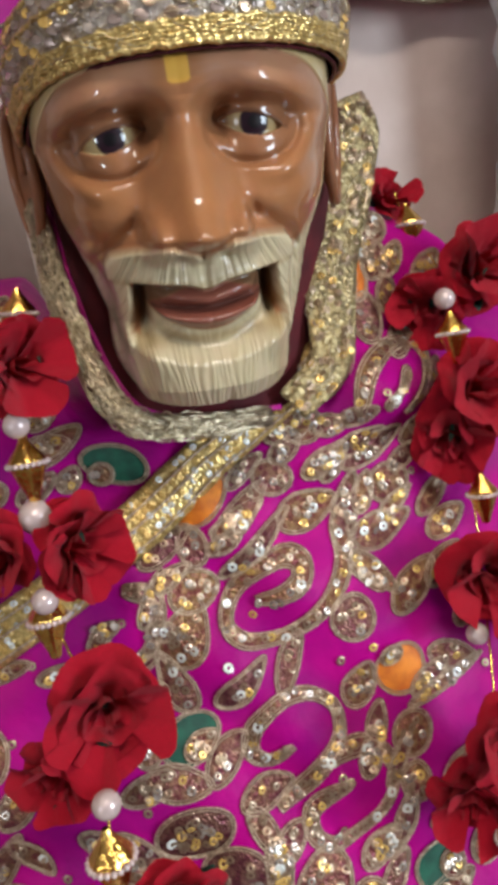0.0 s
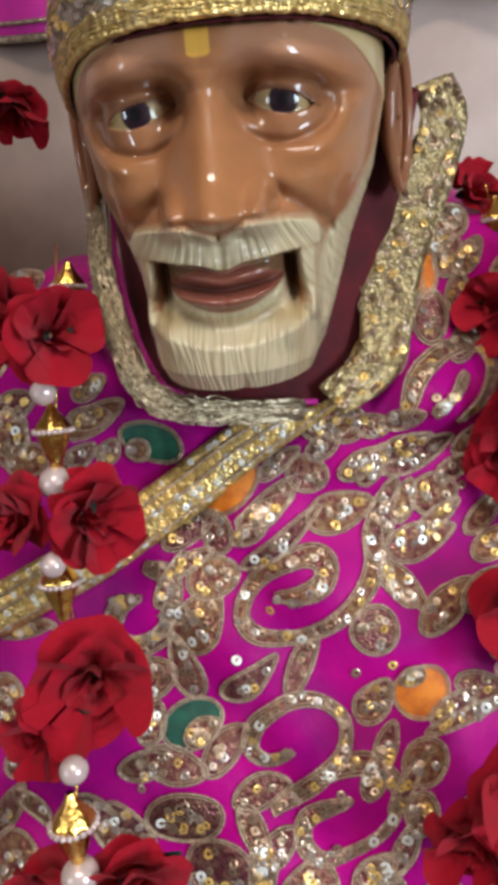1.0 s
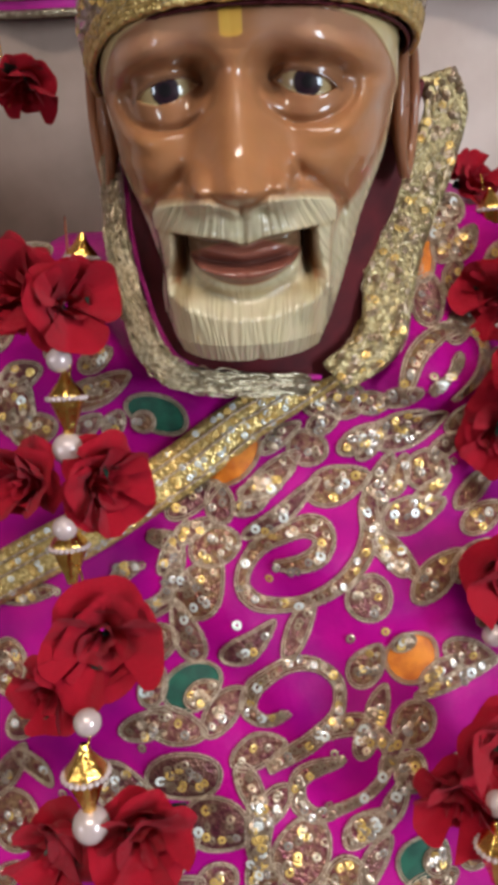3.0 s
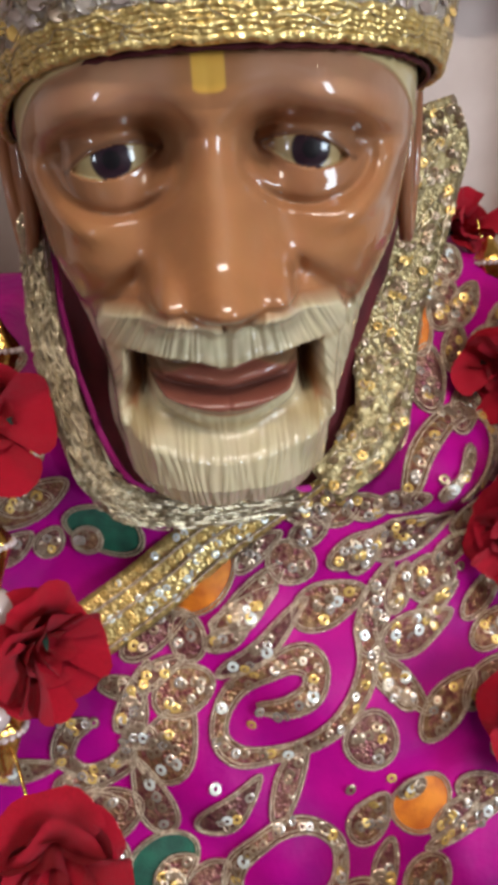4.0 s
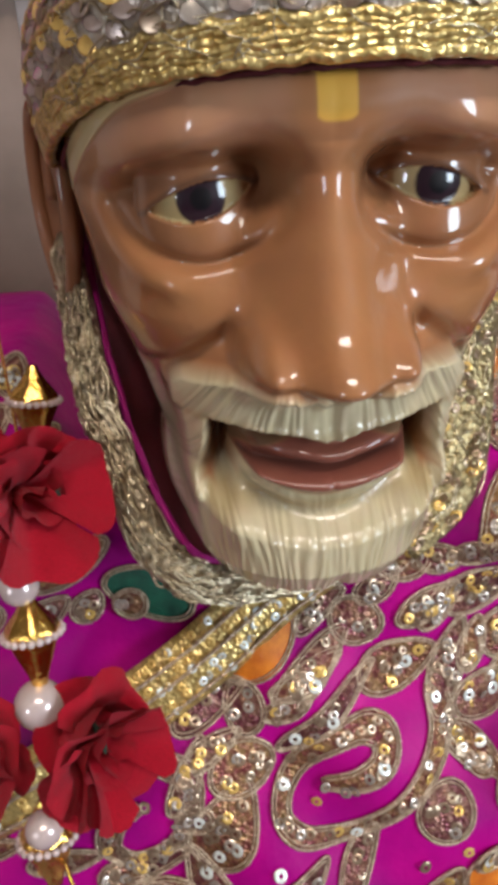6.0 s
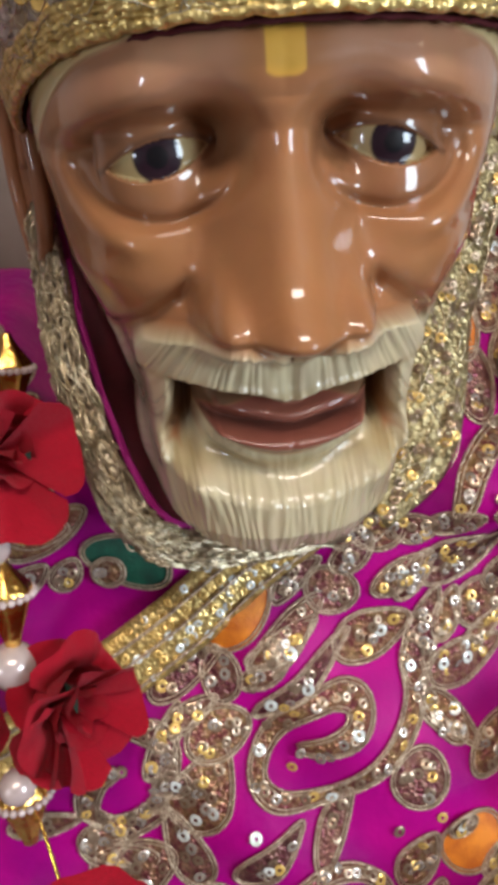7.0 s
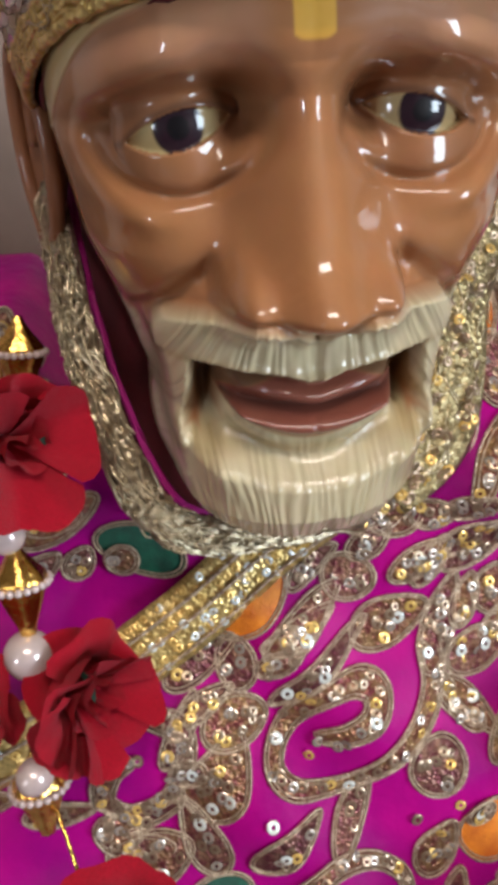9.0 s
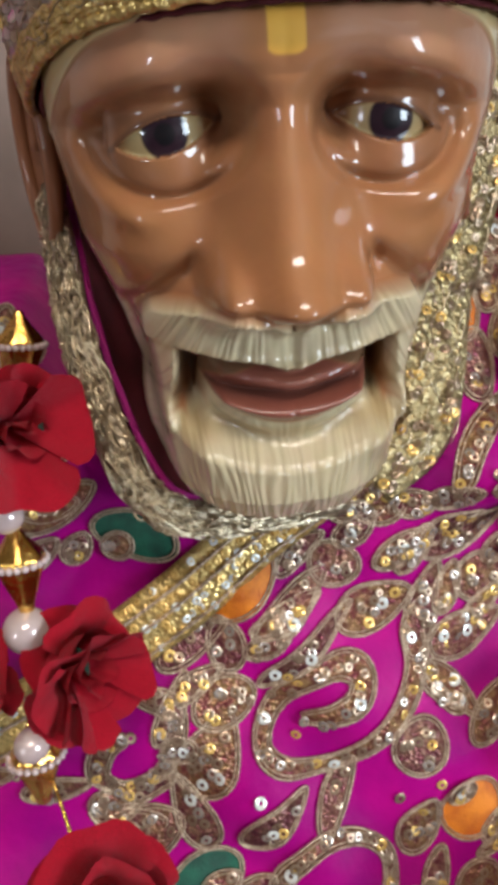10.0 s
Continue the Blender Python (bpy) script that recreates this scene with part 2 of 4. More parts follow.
def face_form(U, Zh):
    """The glazed head: its surface and the paint on it, by azimuth and height."""
    zk = [1.323, 1.3275, 1.333, 1.342, 1.36, 1.39, 1.42, 1.45, 1.475, 1.486, 1.492, 1.497, 1.500]
    W = np.interp(Zh, zk, [0.016, 0.031, 0.0405, 0.0460, 0.0520, 0.0610, 0.0725, 0.0785, 0.0785, 0.077, 0.067, 0.042, 0.004])
    Fr = np.interp(Zh, zk, [0.048, 0.024, 0.008, 0.002, 0.000, -0.002, -0.004, -0.006, -0.0095, -0.004, 0.004, 0.020, 0.07])
    yc, back = 0.080, np.interp(Zh, zk, [0.02, 0.03, 0.035, 0.045, 0.06, 0.08, 0.09, 0.095, 0.097, 0.095, 0.08, 0.05, 0.005])
    s, c = np.sin(U), np.cos(U)
    W = W * np.where(s < 0, 1 - 0.15 * ss(1.345, 1.375, Zh), 1.0)
    x = W * np.sign(s) * np.abs(s) ** 0.86
    y = np.where(c > 0, yc - (yc - Fr) * np.abs(c) ** 0.80, yc + back * np.abs(c))
    X, a = x, np.abs(x)
    front = ss(0.0, 0.25, c)
    d = np.zeros_like(x)
    # brow, cheek, jaw
    fall = 0.20 * np.maximum(a - 0.032, 0)
    d += 0.0090 * np.exp(-((a - 0.034) / 0.026) ** 2) * ss(1.4545, 1.4625, Zh + fall) * (1 - 0.75 * ss(1.464, 1.482, Zh + fall))
    d += 0.0050 * gs(a, Zh, 0.0, 1.468, 0.016, 0.012)
    d -= 0.0025 * gs(a, Zh, 0.056, 1.396, 0.012, 0.014)
    # sockets, and the pouch under each eye with its crease
    q1 = (a - 0.0305) / 0.0205
    low_half = ss(0.004, -0.003, Zh - 1.449)
    rho = np.sqrt(q1 ** 2 + ((Zh - 1.449) / np.where(Zh < 1.449, 0.0142, 0.0125)) ** 2)
    d -= 0.0190 * gs(a, Zh, 0.0180, 1.4540, 0.0085, 0.0085) + 0.0035 * gs(a, Zh, 0.0215, 1.4360, 0.0060, 0.0120) + 0.0028 * gs(a, Zh, 0.045, 1.4510, 0.011, 0.007)
    d -= (0.0065 - 0.0053 * low_half) * (1 - ss(0.35, 1.25, rho))
    d += low_half * (0.0012 * np.exp(-((rho - 0.70) / 0.25) ** 2) - 0.0026 * np.exp(-((rho - 1.02) / 0.12) ** 2))
    d += low_half * 0.0036 * np.exp(-((rho - 1.40) / 0.30) ** 2) * ss(0.024, 0.046, a)
    d += 0.0070 * gs(a, Zh, 0.046, 1.4215, 0.018, 0.016)
    # nose
    t = np.clip((1.462 - Zh) / 0.052, 0, 1)
    rise = np.where(Zh > 1.4095, 0.0255 * t ** 0.95, 0.0255 * (1 - ss(1.4095, 1.3965, Zh)))
    wn = 0.0078 + 0.0092 * t ** 1.15
    d += rise * np.exp(-np.abs(a / wn) ** (1.75 + 0.6 * t))
    d += 0.0145 * np.exp(-((a - 0.0182) / 0.0060) ** 2 - ((Zh - 1.4105) / np.where(Zh > 1.4105, 0.0090, 0.0060)) ** 2)
    d += 0.0055 * gs(a, Zh, 0.0, 1.4100, 0.0110, 0.0080)
    d -= 0.0035 * gs(a, Zh, 0.0255, 1.4125, 0.0024, 0.0065)
    d -= 0.0060 * gs(a, Zh, 0.0085, 1.4010, 0.0045, 0.0025)
    # folds from the nose to the moustache ends
    fold = 1.4185 - 0.72 * (a - 0.0215)
    d -= 0.0036 * np.exp(-((Zh - fold) / 0.0040) ** 2) * ss(0.018, 0.025, a) * (1 - ss(0.044, 0.052, a))
    d += 0.0008 * np.exp(-((Zh - fold - 0.0085) / 0.0070) ** 2) * ss(0.018, 0.028, a) * (1 - ss(0.046, 0.054, a))
    # moustache: a thick bar and two tails
    top = 1.4070 - 0.5 * np.maximum(0.012 - a, 0) - 1.0 * np.maximum(a - 0.026, 0) ** 1.5 - 0.006 * ss(0.038, 0.046, a)
    low = 1.3882 + 0.10 * np.maximum(a - 0.002, 0) - 0.0016 * np.exp(-(a / 0.006) ** 2)
    bar = ss(top + 0.0015, top - 0.0025, Zh) * ss(low - 0.0012, low + 0.0018, Zh) * (1 - ss(0.0415, 0.0440, a))
    tx = np.interp(Zh, [1.358, 1.37, 1.385, 1.40], [0.0385, 0.0376, 0.0362, 0.0368])
    tw = np.interp(Zh, [1.358, 1.37, 1.385, 1.40], [0.0012, 0.0034, 0.0052, 0.0068])
    tail = (1 - ss(tw - 0.0036, tw + 0.0022, np.abs(a - tx))) * ss(1.353, 1.366, Zh) * (1 - ss(1.398, 1.402, Zh))
    hair = np.maximum(bar, tail)
    d -= 0.0045 * np.exp(-((a - tx - tw - 0.0036) / 0.0026) ** 2) * ss(1.350, 1.362, Zh) * (1 - ss(1.394, 1.406, Zh))
    w1 = a * (1 + 6 * (Zh - 1.39)) + 0.45 * (Zh - 1.39) * ss(0.004, 0.03, a)
    strand = np.sin(w1 * 2300 + 2.2 * np.sin(w1 * 610) + 0.7 * np.sin(Zh * 210)) * 0.5 + np.sin(w1 * 1370 + 1.4 * np.sin(Zh * 90) + 1.1) * 0.5
    d += hair * (0.0098 + 0.00045 * strand)
    d -= 0.0022 * np.exp(-((a - 0.0) / 0.0016) ** 2) * bar
    # the hollow at the corners of the mouth
    d -= np.where(X < 0, 0.0105, 0.0145) * np.exp(-((a - 0.0288) / 0.0025) ** 2) * ss(1.358, 1.378, Zh) * (1 - ss(1.388, 1.392, Zh))
    corner = np.exp(-((a - 0.0275) / 0.0050) ** 2) * ss(1.3850, 1.3620, Zh) * ss(1.346, 1.362, Zh)
    d += 0.0035 * corner
    # lips
    mouth = 1.3782 + 5.5 * a ** 2
    lipl = 1.3692 + 18.5 * a ** 2
    lw = 1 - ss(0.0195, 0.0262, a)
    taper = np.clip(1 - (a / 0.0262) ** 2, 0, 1)
    lip_top = np.minimum(low, mouth + 0.0002 + 0.0105 * taper)
    d += lw * taper ** 0.5 * 0.0112 * np.exp(-((Zh - 0.5 * (mouth + low + 0.001)) / 0.0044) ** 2)
    d += lw * 0.0128 * np.exp(-((Zh - 0.5 * (mouth + lipl)) / (0.0012 + 0.42 * np.maximum(mouth - lipl, 0.001))) ** 2)
    d -= lw * 0.0050 * np.exp(-((Zh - mouth) / 0.0016) ** 2) + lw * 0.0006 * np.exp(-(X / 0.0010) ** 2) * ss(lipl, lipl + 0.002, Zh) * ss(mouth, mouth - 0.002, Zh)
    # beard: a lip under the mouth, then the full chin
    ue = lipl - 0.0040
    roll = np.exp(-((Zh - ue) / 0.0036) ** 2) * (1 - ss(0.0215, 0.0262, a))
    d += 0.0060 * roll
    be = 1.3625 + 7.0 * a ** 2
    chin = ss(be + 0.003, be - 0.010, Zh) * (1 - ss(0.0335, 0.0440, a)) * ss(1.3220, 1.3305, Zh)
    w2 = X * (1 + 5 * (1.36 - Zh))
    lock = np.sin(Zh * 330 + 2.2 * np.sin(w2 * 520) + 1.3 * np.sin(w2 * 1310 + 2.0))
    lines = np.sin(w2 * 2300 + 1.5 * np.sin(Zh * 190 + w2 * 300) + 2.5 * np.sin(w2 * 410)) * (0.55 + 0.35 * lock) + np.sin(w2 * 1270 - 1.7 + 1.1 * np.sin(Zh * 140 - w2 * 210)) * (0.4 - 0.2 * lock)
    d += chin * (0.0138 + 0.00042 * lines) + roll * 0.0002 * lines
    d -= 0.0028 * np.exp(-((X - 0.004) / 0.0026) ** 2) * ss(1.347, 1.331, Zh) * chin
    cheekhair = ss(0.0, 0.006, a - np.interp(Zh, [1.33, 1.36, 1.385, 1.395, 1.405, 1.43, 1.46, 1.475], [0.030, 0.0340, 0.0375, 0.0430, 0.0525, 0.0685, 0.0755, 0.0770]))
    d += cheekhair * 0.0012 + cheekhair * 0.0003 * np.sin(a * 1500 + Zh * 500)
    temple = a * np.where(X < 0, 1.17, 1.0)
    band = ss(0.0, 0.0015, Zh - (1.4765 - 0.25 * np.maximum(temple - 0.030, 0) - 25.0 * np.maximum(temple - 0.05, 0) ** 2)) * ss(0.024, 0.030, a)
    d += 0.0016 * band
    y = y - d * front
    # eyeballs between the lids
    ex, ez, ey, er = 0.0298, 1.4497, 0.0164, 0.0148
    rr = (a - ex) ** 2 + (Zh - ez) ** 2
    ball = ey - np.sqrt(np.maximum(er ** 2 - rr, 0))
    lid = ey - np.sqrt(np.maximum((er + 0.0013) ** 2 - rr, 0))
    q = (a - ex) / 0.0136
    up, dn = ez + 0.0044 * np.maximum(1 - q * q, 0) ** 0.75 - 0.0022 * q - 0.0010 * np.maximum(q, 0), ez - 0.0052 * np.maximum(1 - q * q, 0) ** 0.9 - 0.0022 * q
    open_ = ss(0.0, 0.0007, up - Zh) * ss(0.0, 0.0007, Zh - dn) * (np.abs(q) < 1)
    near = (rr < (er + 0.0013) ** 2) & (c > 0)
    soft_k = 0.0070
    h = np.clip(0.5 + 0.5 * (y - lid) / soft_k, 0, 1)
    y = np.where(near, y * (1 - h) + lid * h - soft_k * h * (1 - h), y)
    y = np.where((open_ > 0) & (c > 0), y * (1 - open_) + (ball) * open_, y)
    # paint, with shade put into the eye sockets and mouth hollows
    n1 = np.sin(X * 190 + 4 * np.sin(Zh * 120)) * np.sin(Zh * 170 + 3 * np.sin(X * 140))
    skin = np.array([0.35, 0.146, 0.062]) * (1 + 0.06 * n1[..., None])
    flush = (gs(a, Zh, 0.0, 1.424, 0.016, 0.022) + gs(a, Zh, 0.045, 1.428, 0.016, 0.012))[..., None]
    skin = skin * (1 - 0.45 * flush) + np.array([0.42, 0.165, 0.055]) * 0.45 * flush
    # Paler pinkish brow, also brightened in colour against the scarf's shadow.
    brow = (ss(1.458, 1.466, Zh) * ss(0.006, 0.014, a))[..., None]
    skin = skin * (1 - 0.55 * brow) + np.array([0.44, 0.225, 0.14]) * 0.55 * brow
    # Skin darkens round each eye: socket shade put into the colour.
    socket_shade = np.exp(-((rho - 0.70) / 0.38) ** 2)[..., None]
    skin = skin * (1 - 0.45 * socket_shade) + np.array([0.16, 0.060, 0.030]) * 0.40 * socket_shade
    rim = ((np.abs(np.abs(q)) < 1.15) * np.exp(-((Zh - up - 0.0004) / 0.0009) ** 2))[..., None]
    skin = skin * (1 - 0.6 * rim) + np.array([0.05, 0.022, 0.014]) * 0.6 * rim
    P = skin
    lip = ((a < 0.0262) * ss(lip_top + 0.0005, lip_top - 0.0005, Zh) * ss(-0.0008, 0.0008, Zh - lipl))[..., None]
    P = P * (1 - lip) + np.array([0.21, 0.064, 0.042]) * lip
    # Recess below the moustache: its shade is painted as dark brown.
    under = ((a < 0.0290) * ss(lip_top - 0.0004, lip_top + 0.0006, Zh) * ss(low + 0.0004, low - 0.0006, Zh))[..., None]
    P = P * (1 - under) + np.array([0.15, 0.075, 0.038]) * under
    seam = (np.exp(-((Zh - mouth) / 0.0008) ** 2) * (a < 0.0250))[..., None] * 0.8
    P = P * (1 - seam) + np.array([0.065, 0.022, 0.016]) * seam
    beard = np.maximum(np.maximum(bar, tail), np.maximum(ss(0.25, 0.6, roll), np.maximum(ss(0.15, 0.5, chin), cheekhair)))
    beard = np.maximum(beard, ss(0.25, 0.6, corner))
    beard = np.maximum(beard, ss(0.0, -0.0015, Zh - lipl) * (1 - ss(0.024, 0.028, a)))
    beard = (np.maximum(beard, ss(1.352, 1.345, Zh)) * front)[..., None]
    dark = np.clip(0.5 + 0.5 * np.where(chin > 0.2, lines, strand), 0, 1)[..., None] ** 3
    cream = np.array([0.56, 0.46, 0.29]) * (1 - 0.26 * dark) + np.array([0.34, 0.22, 0.09]) * 0.14 * dark
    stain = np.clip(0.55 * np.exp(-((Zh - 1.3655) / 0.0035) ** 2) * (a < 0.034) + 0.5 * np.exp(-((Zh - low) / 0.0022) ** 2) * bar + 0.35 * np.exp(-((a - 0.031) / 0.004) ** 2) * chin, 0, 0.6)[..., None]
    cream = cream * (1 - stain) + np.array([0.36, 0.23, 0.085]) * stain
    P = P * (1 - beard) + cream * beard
    P = P * (1 - band[..., None]) + np.array([0.56, 0.41, 0.20]) * band[..., None]
    # Mouth-corner hollows are coloured dark to carry their shade.
    hollow_shade = (np.exp(-((a - 0.0288) / 0.0024) ** 2) * ss(1.362, 1.384, Zh) * (1 - ss(1.388, 1.391, Zh)) * (1 - tail))[..., None]
    P = P * (1 - hollow_shade) + np.array([0.16, 0.085, 0.04]) * hollow_shade
    tilak = (ss(0.0048, 0.0041, np.abs(X)) * ss(0.0, 0.001, Zh - 1.4655 - 0.0016 * (X / 0.0048) ** 4))[..., None]
    P = P * (1 - tilak) + np.array([0.68, 0.36, 0.065]) * tilak
    eye = ((open_ > 0.5) & (c > 0))[..., None]
    white = np.array([0.37, 0.265, 0.125]) + 0 * skin
    corner = ss(0.6, 1.0, np.abs(q))[..., None]
    white = white * (1 - 0.6 * corner) + np.array([0.42, 0.13, 0.04]) * 0.6 * corner
    ri = np.sqrt((a - ex - np.where(X > 0, 0.0006, -0.0002)) ** 2 + (Zh - ez - 0.0003) ** 2)
    iris = ss(0.0064, 0.0058, ri)[..., None]
    white = white * (1 - iris) + np.array([0.020, 0.007, 0.013]) * iris
    pupil = ss(0.0030, 0.0024, ri)[..., None]
    white = white * (1 - pupil) + np.array([0.004, 0.004, 0.006]) * pupil
    P = np.where(eye, white, P)
    back_hair = ss(0.1, -0.1, c)[..., None]
    P = P * (1 - back_hair) + np.array([0.2, 0.10, 0.06]) * back_hair
    return x, y, P


def statue_paint():
    m = bpy.data.materials.new("glazed_painted_marble")
    m.use_nodes = True
    n, l = m.node_tree.nodes, m.node_tree.links
    b = n["Principled BSDF"]
    at = n.new("ShaderNodeVertexColor")
    at.layer_name = "paint"
    tex, nz = n.new("ShaderNodeTexCoord"), n.new("ShaderNodeTexNoise")
    nz.inputs["Scale"].default_value, nz.inputs["Detail"].default_value = 140, 5
    l.new(tex.outputs["Object"], nz.inputs["Vector"])
    mix = n.new("ShaderNodeMix")
    mix.data_type, mix.blend_type = "RGBA", "MULTIPLY"
    mix.inputs["Factor"].default_value = 0.12
    l.new(at.outputs["Color"], mix.inputs["A"])
    l.new(nz.outputs["Color"], mix.inputs["B"])
    l.new(mix.outputs["Result"], b.inputs["Base Color"])
    fine, bp = n.new("ShaderNodeTexNoise"), n.new("ShaderNodeBump")
    fine.inputs["Scale"].default_value = 120
    l.new(tex.outputs["Object"], fine.inputs["Vector"])
    bp.inputs["Strength"].default_value, bp.inputs["Distance"].default_value = 0.42, 0.001
    l.new(fine.outputs["Fac"], bp.inputs["Height"])
    l.new(bp.outputs[0], b.inputs["Normal"])
    b.inputs["Roughness"].default_value = 0.42
    b.inputs["Specular IOR Level"].default_value = 0.12
    b.inputs["Coat Weight"].default_value, b.inputs["Coat Roughness"].default_value = 0.9, 0.075
    b.inputs["Subsurface Weight"].default_value = 0.0
    return m


def build_statue():
    u = np.concatenate([np.linspace(-math.pi, -1.75, 24, endpoint=False), np.linspace(-1.75, 1.75, 540, endpoint=False), np.linspace(1.75, math.pi, 24, endpoint=False)])
    zz = np.concatenate([np.linspace(1.323, 1.482, 380), np.linspace(1.4832, 1.500, 40)])
    U, Zh = np.meshgrid(u, zz)
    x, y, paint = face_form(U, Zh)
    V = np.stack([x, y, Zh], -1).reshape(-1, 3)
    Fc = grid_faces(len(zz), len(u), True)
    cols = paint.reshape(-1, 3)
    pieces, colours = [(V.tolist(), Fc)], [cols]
    # ears: a hollow shell, a rolled rim and an inner fold
    for s in (-1, 1):
        n, m = 40, 14
        x0, v, rim, fold = (0.0775 if s > 0 else 0.0655), [], [], []
        for i in range(n):
            t = 2 * math.pi * i / n
            lobe = 1.0 - 0.28 * max(0, -math.sin(t)) ** 2
            ry, rz = 0.0165 * lobe * math.cos(t), 0.0330 * math.sin(t)
            lean = 0.42 * (ry + 0.0165)
            for j in range(m):
                k = 1 - 0.97 * j / (m - 1)
                v.append((s * (x0 + lean * k + 0.004 * k ** 3), 0.090 + ry * k, 1.440 + rz * k))
            rim.append((s * (x0 + lean + 0.0045), 0.090 + ry, 1.440 + rz))
            if -0.9 < t - math.pi / 2 < 2.4 or t < 0.7:
                fold.append((s * (x0 + 0.6 * lean + 0.0040), 0.091 + 0.55 * ry, 1.441 + 0.62 * rz))
        pieces.append((v, grid_faces(n, m) + [((n - 1) * m + j, (n - 1) * m + j + 1, j + 1, j) for j in range(m - 1)]))
        pieces.append(tube(rim, lambda q: 0.0030, 8, True))
        pieces.append(tube(fold, 0.0022, 8))
        for p in pieces[-3:]:
            colours.append(np.tile([0.27, 0.105, 0.05], (len(p[0]), 1)))
    # neck and seated body, under the cloth
    prof = [(1.345, 0.046, 0.046, 0.105), (1.30, 0.050, 0.05, 0.12), (1.28, 0.12, 0.05, 0.18), (1.22, 0.15, 0.06, 0.19), (1.10, 0.15, 0.075, 0.16),
            (0.95, 0.17, 0.10, 0.14), (0.85, 0.22, 0.14, 0.13), (0.72, 0.30, 0.16, 0.12), (0.622, 0.30, 0.16, 0.12), (0.621, 0.01, 0.01, 0.12)]
    n, v = 40, []
    for z, a, b, yc in prof:
        v += [(a * math.cos(2 * math.pi * j / n), yc + b * math.sin(2 * math.pi * j / n), z) for j in range(n)]
    pieces.append((v, grid_faces(len(prof), n, True)))
    colours.append(np.tile([0.25, 0.10, 0.05], (len(v), 1)))
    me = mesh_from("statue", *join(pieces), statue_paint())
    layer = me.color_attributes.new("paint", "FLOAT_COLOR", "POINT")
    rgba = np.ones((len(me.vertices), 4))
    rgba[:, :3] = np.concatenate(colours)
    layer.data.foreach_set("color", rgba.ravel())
    return thing("statue", me, "glossy painted marble statue of a bearded seated elder", "statue")


statue = build_statue()

# ---- shawl ----


def chest_y(x, z):
    v, xx = z - 1.2, min(max(x, -0.17), 0.17)
    y = 0.032 + 0.535 * v - 0.083 * v * v + 0.038 * xx + 0.917 * xx * xx
    y -= 0.044 * math.exp(-((x - 0.105) / 0.04) ** 2 - ((z - 1.30) / 0.025) ** 2)
    y += 2.2 * max(0, abs(x) - 0.17) ** 1.5
    f = 0.0040 * math.sin(70 * z + 35 * x + 2.0 * math.sin(26 * x)) + 0.0018 * math.sin(120 * z - 60 * x + 1.3)
    return y + f


def on_chest(u, v, off=0.0):
    """A point of the shawl's front: across, along the cloth, and off its surface."""
    x, z = u, 1.2 + v / 1.15
    e = 0.002
    n = Vector(((chest_y(x + e, z) - chest_y(x - e, z)) / (2 * e), -1, (chest_y(x, z + e) - chest_y(x, z - e)) / (2 * e))).normalized()
    return Vector((x, chest_y(x, z), z)) + n * off, n


def build_shawl():
    v, cols, rows, over = [], 130, 150, 26
    for i in range(rows + over):
        for j in range(cols):
            x = -0.27 + 0.54 * j / (cols - 1)
            a = abs(x)
            top = 1.296 + (0.085 if x > 0 else 0.060) * float(ss(0.066, 0.120, a)) - 0.10 * float(ss(0.15, 0.27, a))
            if i < rows:
                z = 0.80 + (top - 0.80) * i / (rows - 1)
                y = chest_y(x, max(z, 1.0)) + (0.35 * (z - 1.0) if z < 1.0 else 0)
                v.append((x, y, z))
            else:
                k = (i - rows + 1) / over
                r = 0.06 + 0.05 * float(ss(0.05, 0.12, a))
                v.append((x, chest_y(x, top) + 0.004 + r * 1.6 * math.sin(k * 1.9), top + 0.012 * math.sin(k * 3.0) - 0.25 * max(0, k - 0.5)))
    f = grid_faces(rows + over, cols)
    me = mesh_from("shawl", v, f, M_SATIN)
    ob = thing("shawl", me, "magenta satin shawl embroidered with gold cord and sequins", "shawl")
    so = ob.modifiers.new("thickness", "SOLIDIFY")
    so.thickness, so.offset = 0.0015, -1.0
    return ob


shawl = build_shawl()
rng = random.Random(5)
SEQ_AT = []


def cord_and_fill(name, outline, fill_v, fill_f, mat, label="", lift=0.0):
    ob = part(name, mesh_from(name, fill_v, fill_f, mat), shawl, label=label)
    edge = [on_chest(u, v, 0.0012 + lift)[0] for u, v in outline]
    part("cord", mesh_from("cord", *tube(edge, 0.00062, 6, True), M_CORD), ob)
    inner = [on_chest(u, v, 0.0013 + lift)[0] for u, v in shrink(outline, 0.0016)]
    part("cord", mesh_from("cord", *tube(inner, 0.00045, 5, True), M_CORD), ob)
    return ob


def shrink(outline, d):
    """An outline moved inwards by d."""
    n, out = len(outline), []
    turn = sum(outline[i][0] * outline[(i + 1) % n][1] - outline[(i + 1) % n][0] * outline[i][1] for i in range(n))
    s = 1 if turn > 0 else -1
    for i in range(n):
        (ax, ay), (bx, by) = outline[i - 1], outline[(i + 1) % n]
        dx, dy = bx - ax, by - ay
        k = math.hypot(dx, dy) or 1
        out.append((outline[i][0] - s * dy / k * d, outline[i][1] + s * dx / k * d))
    return out


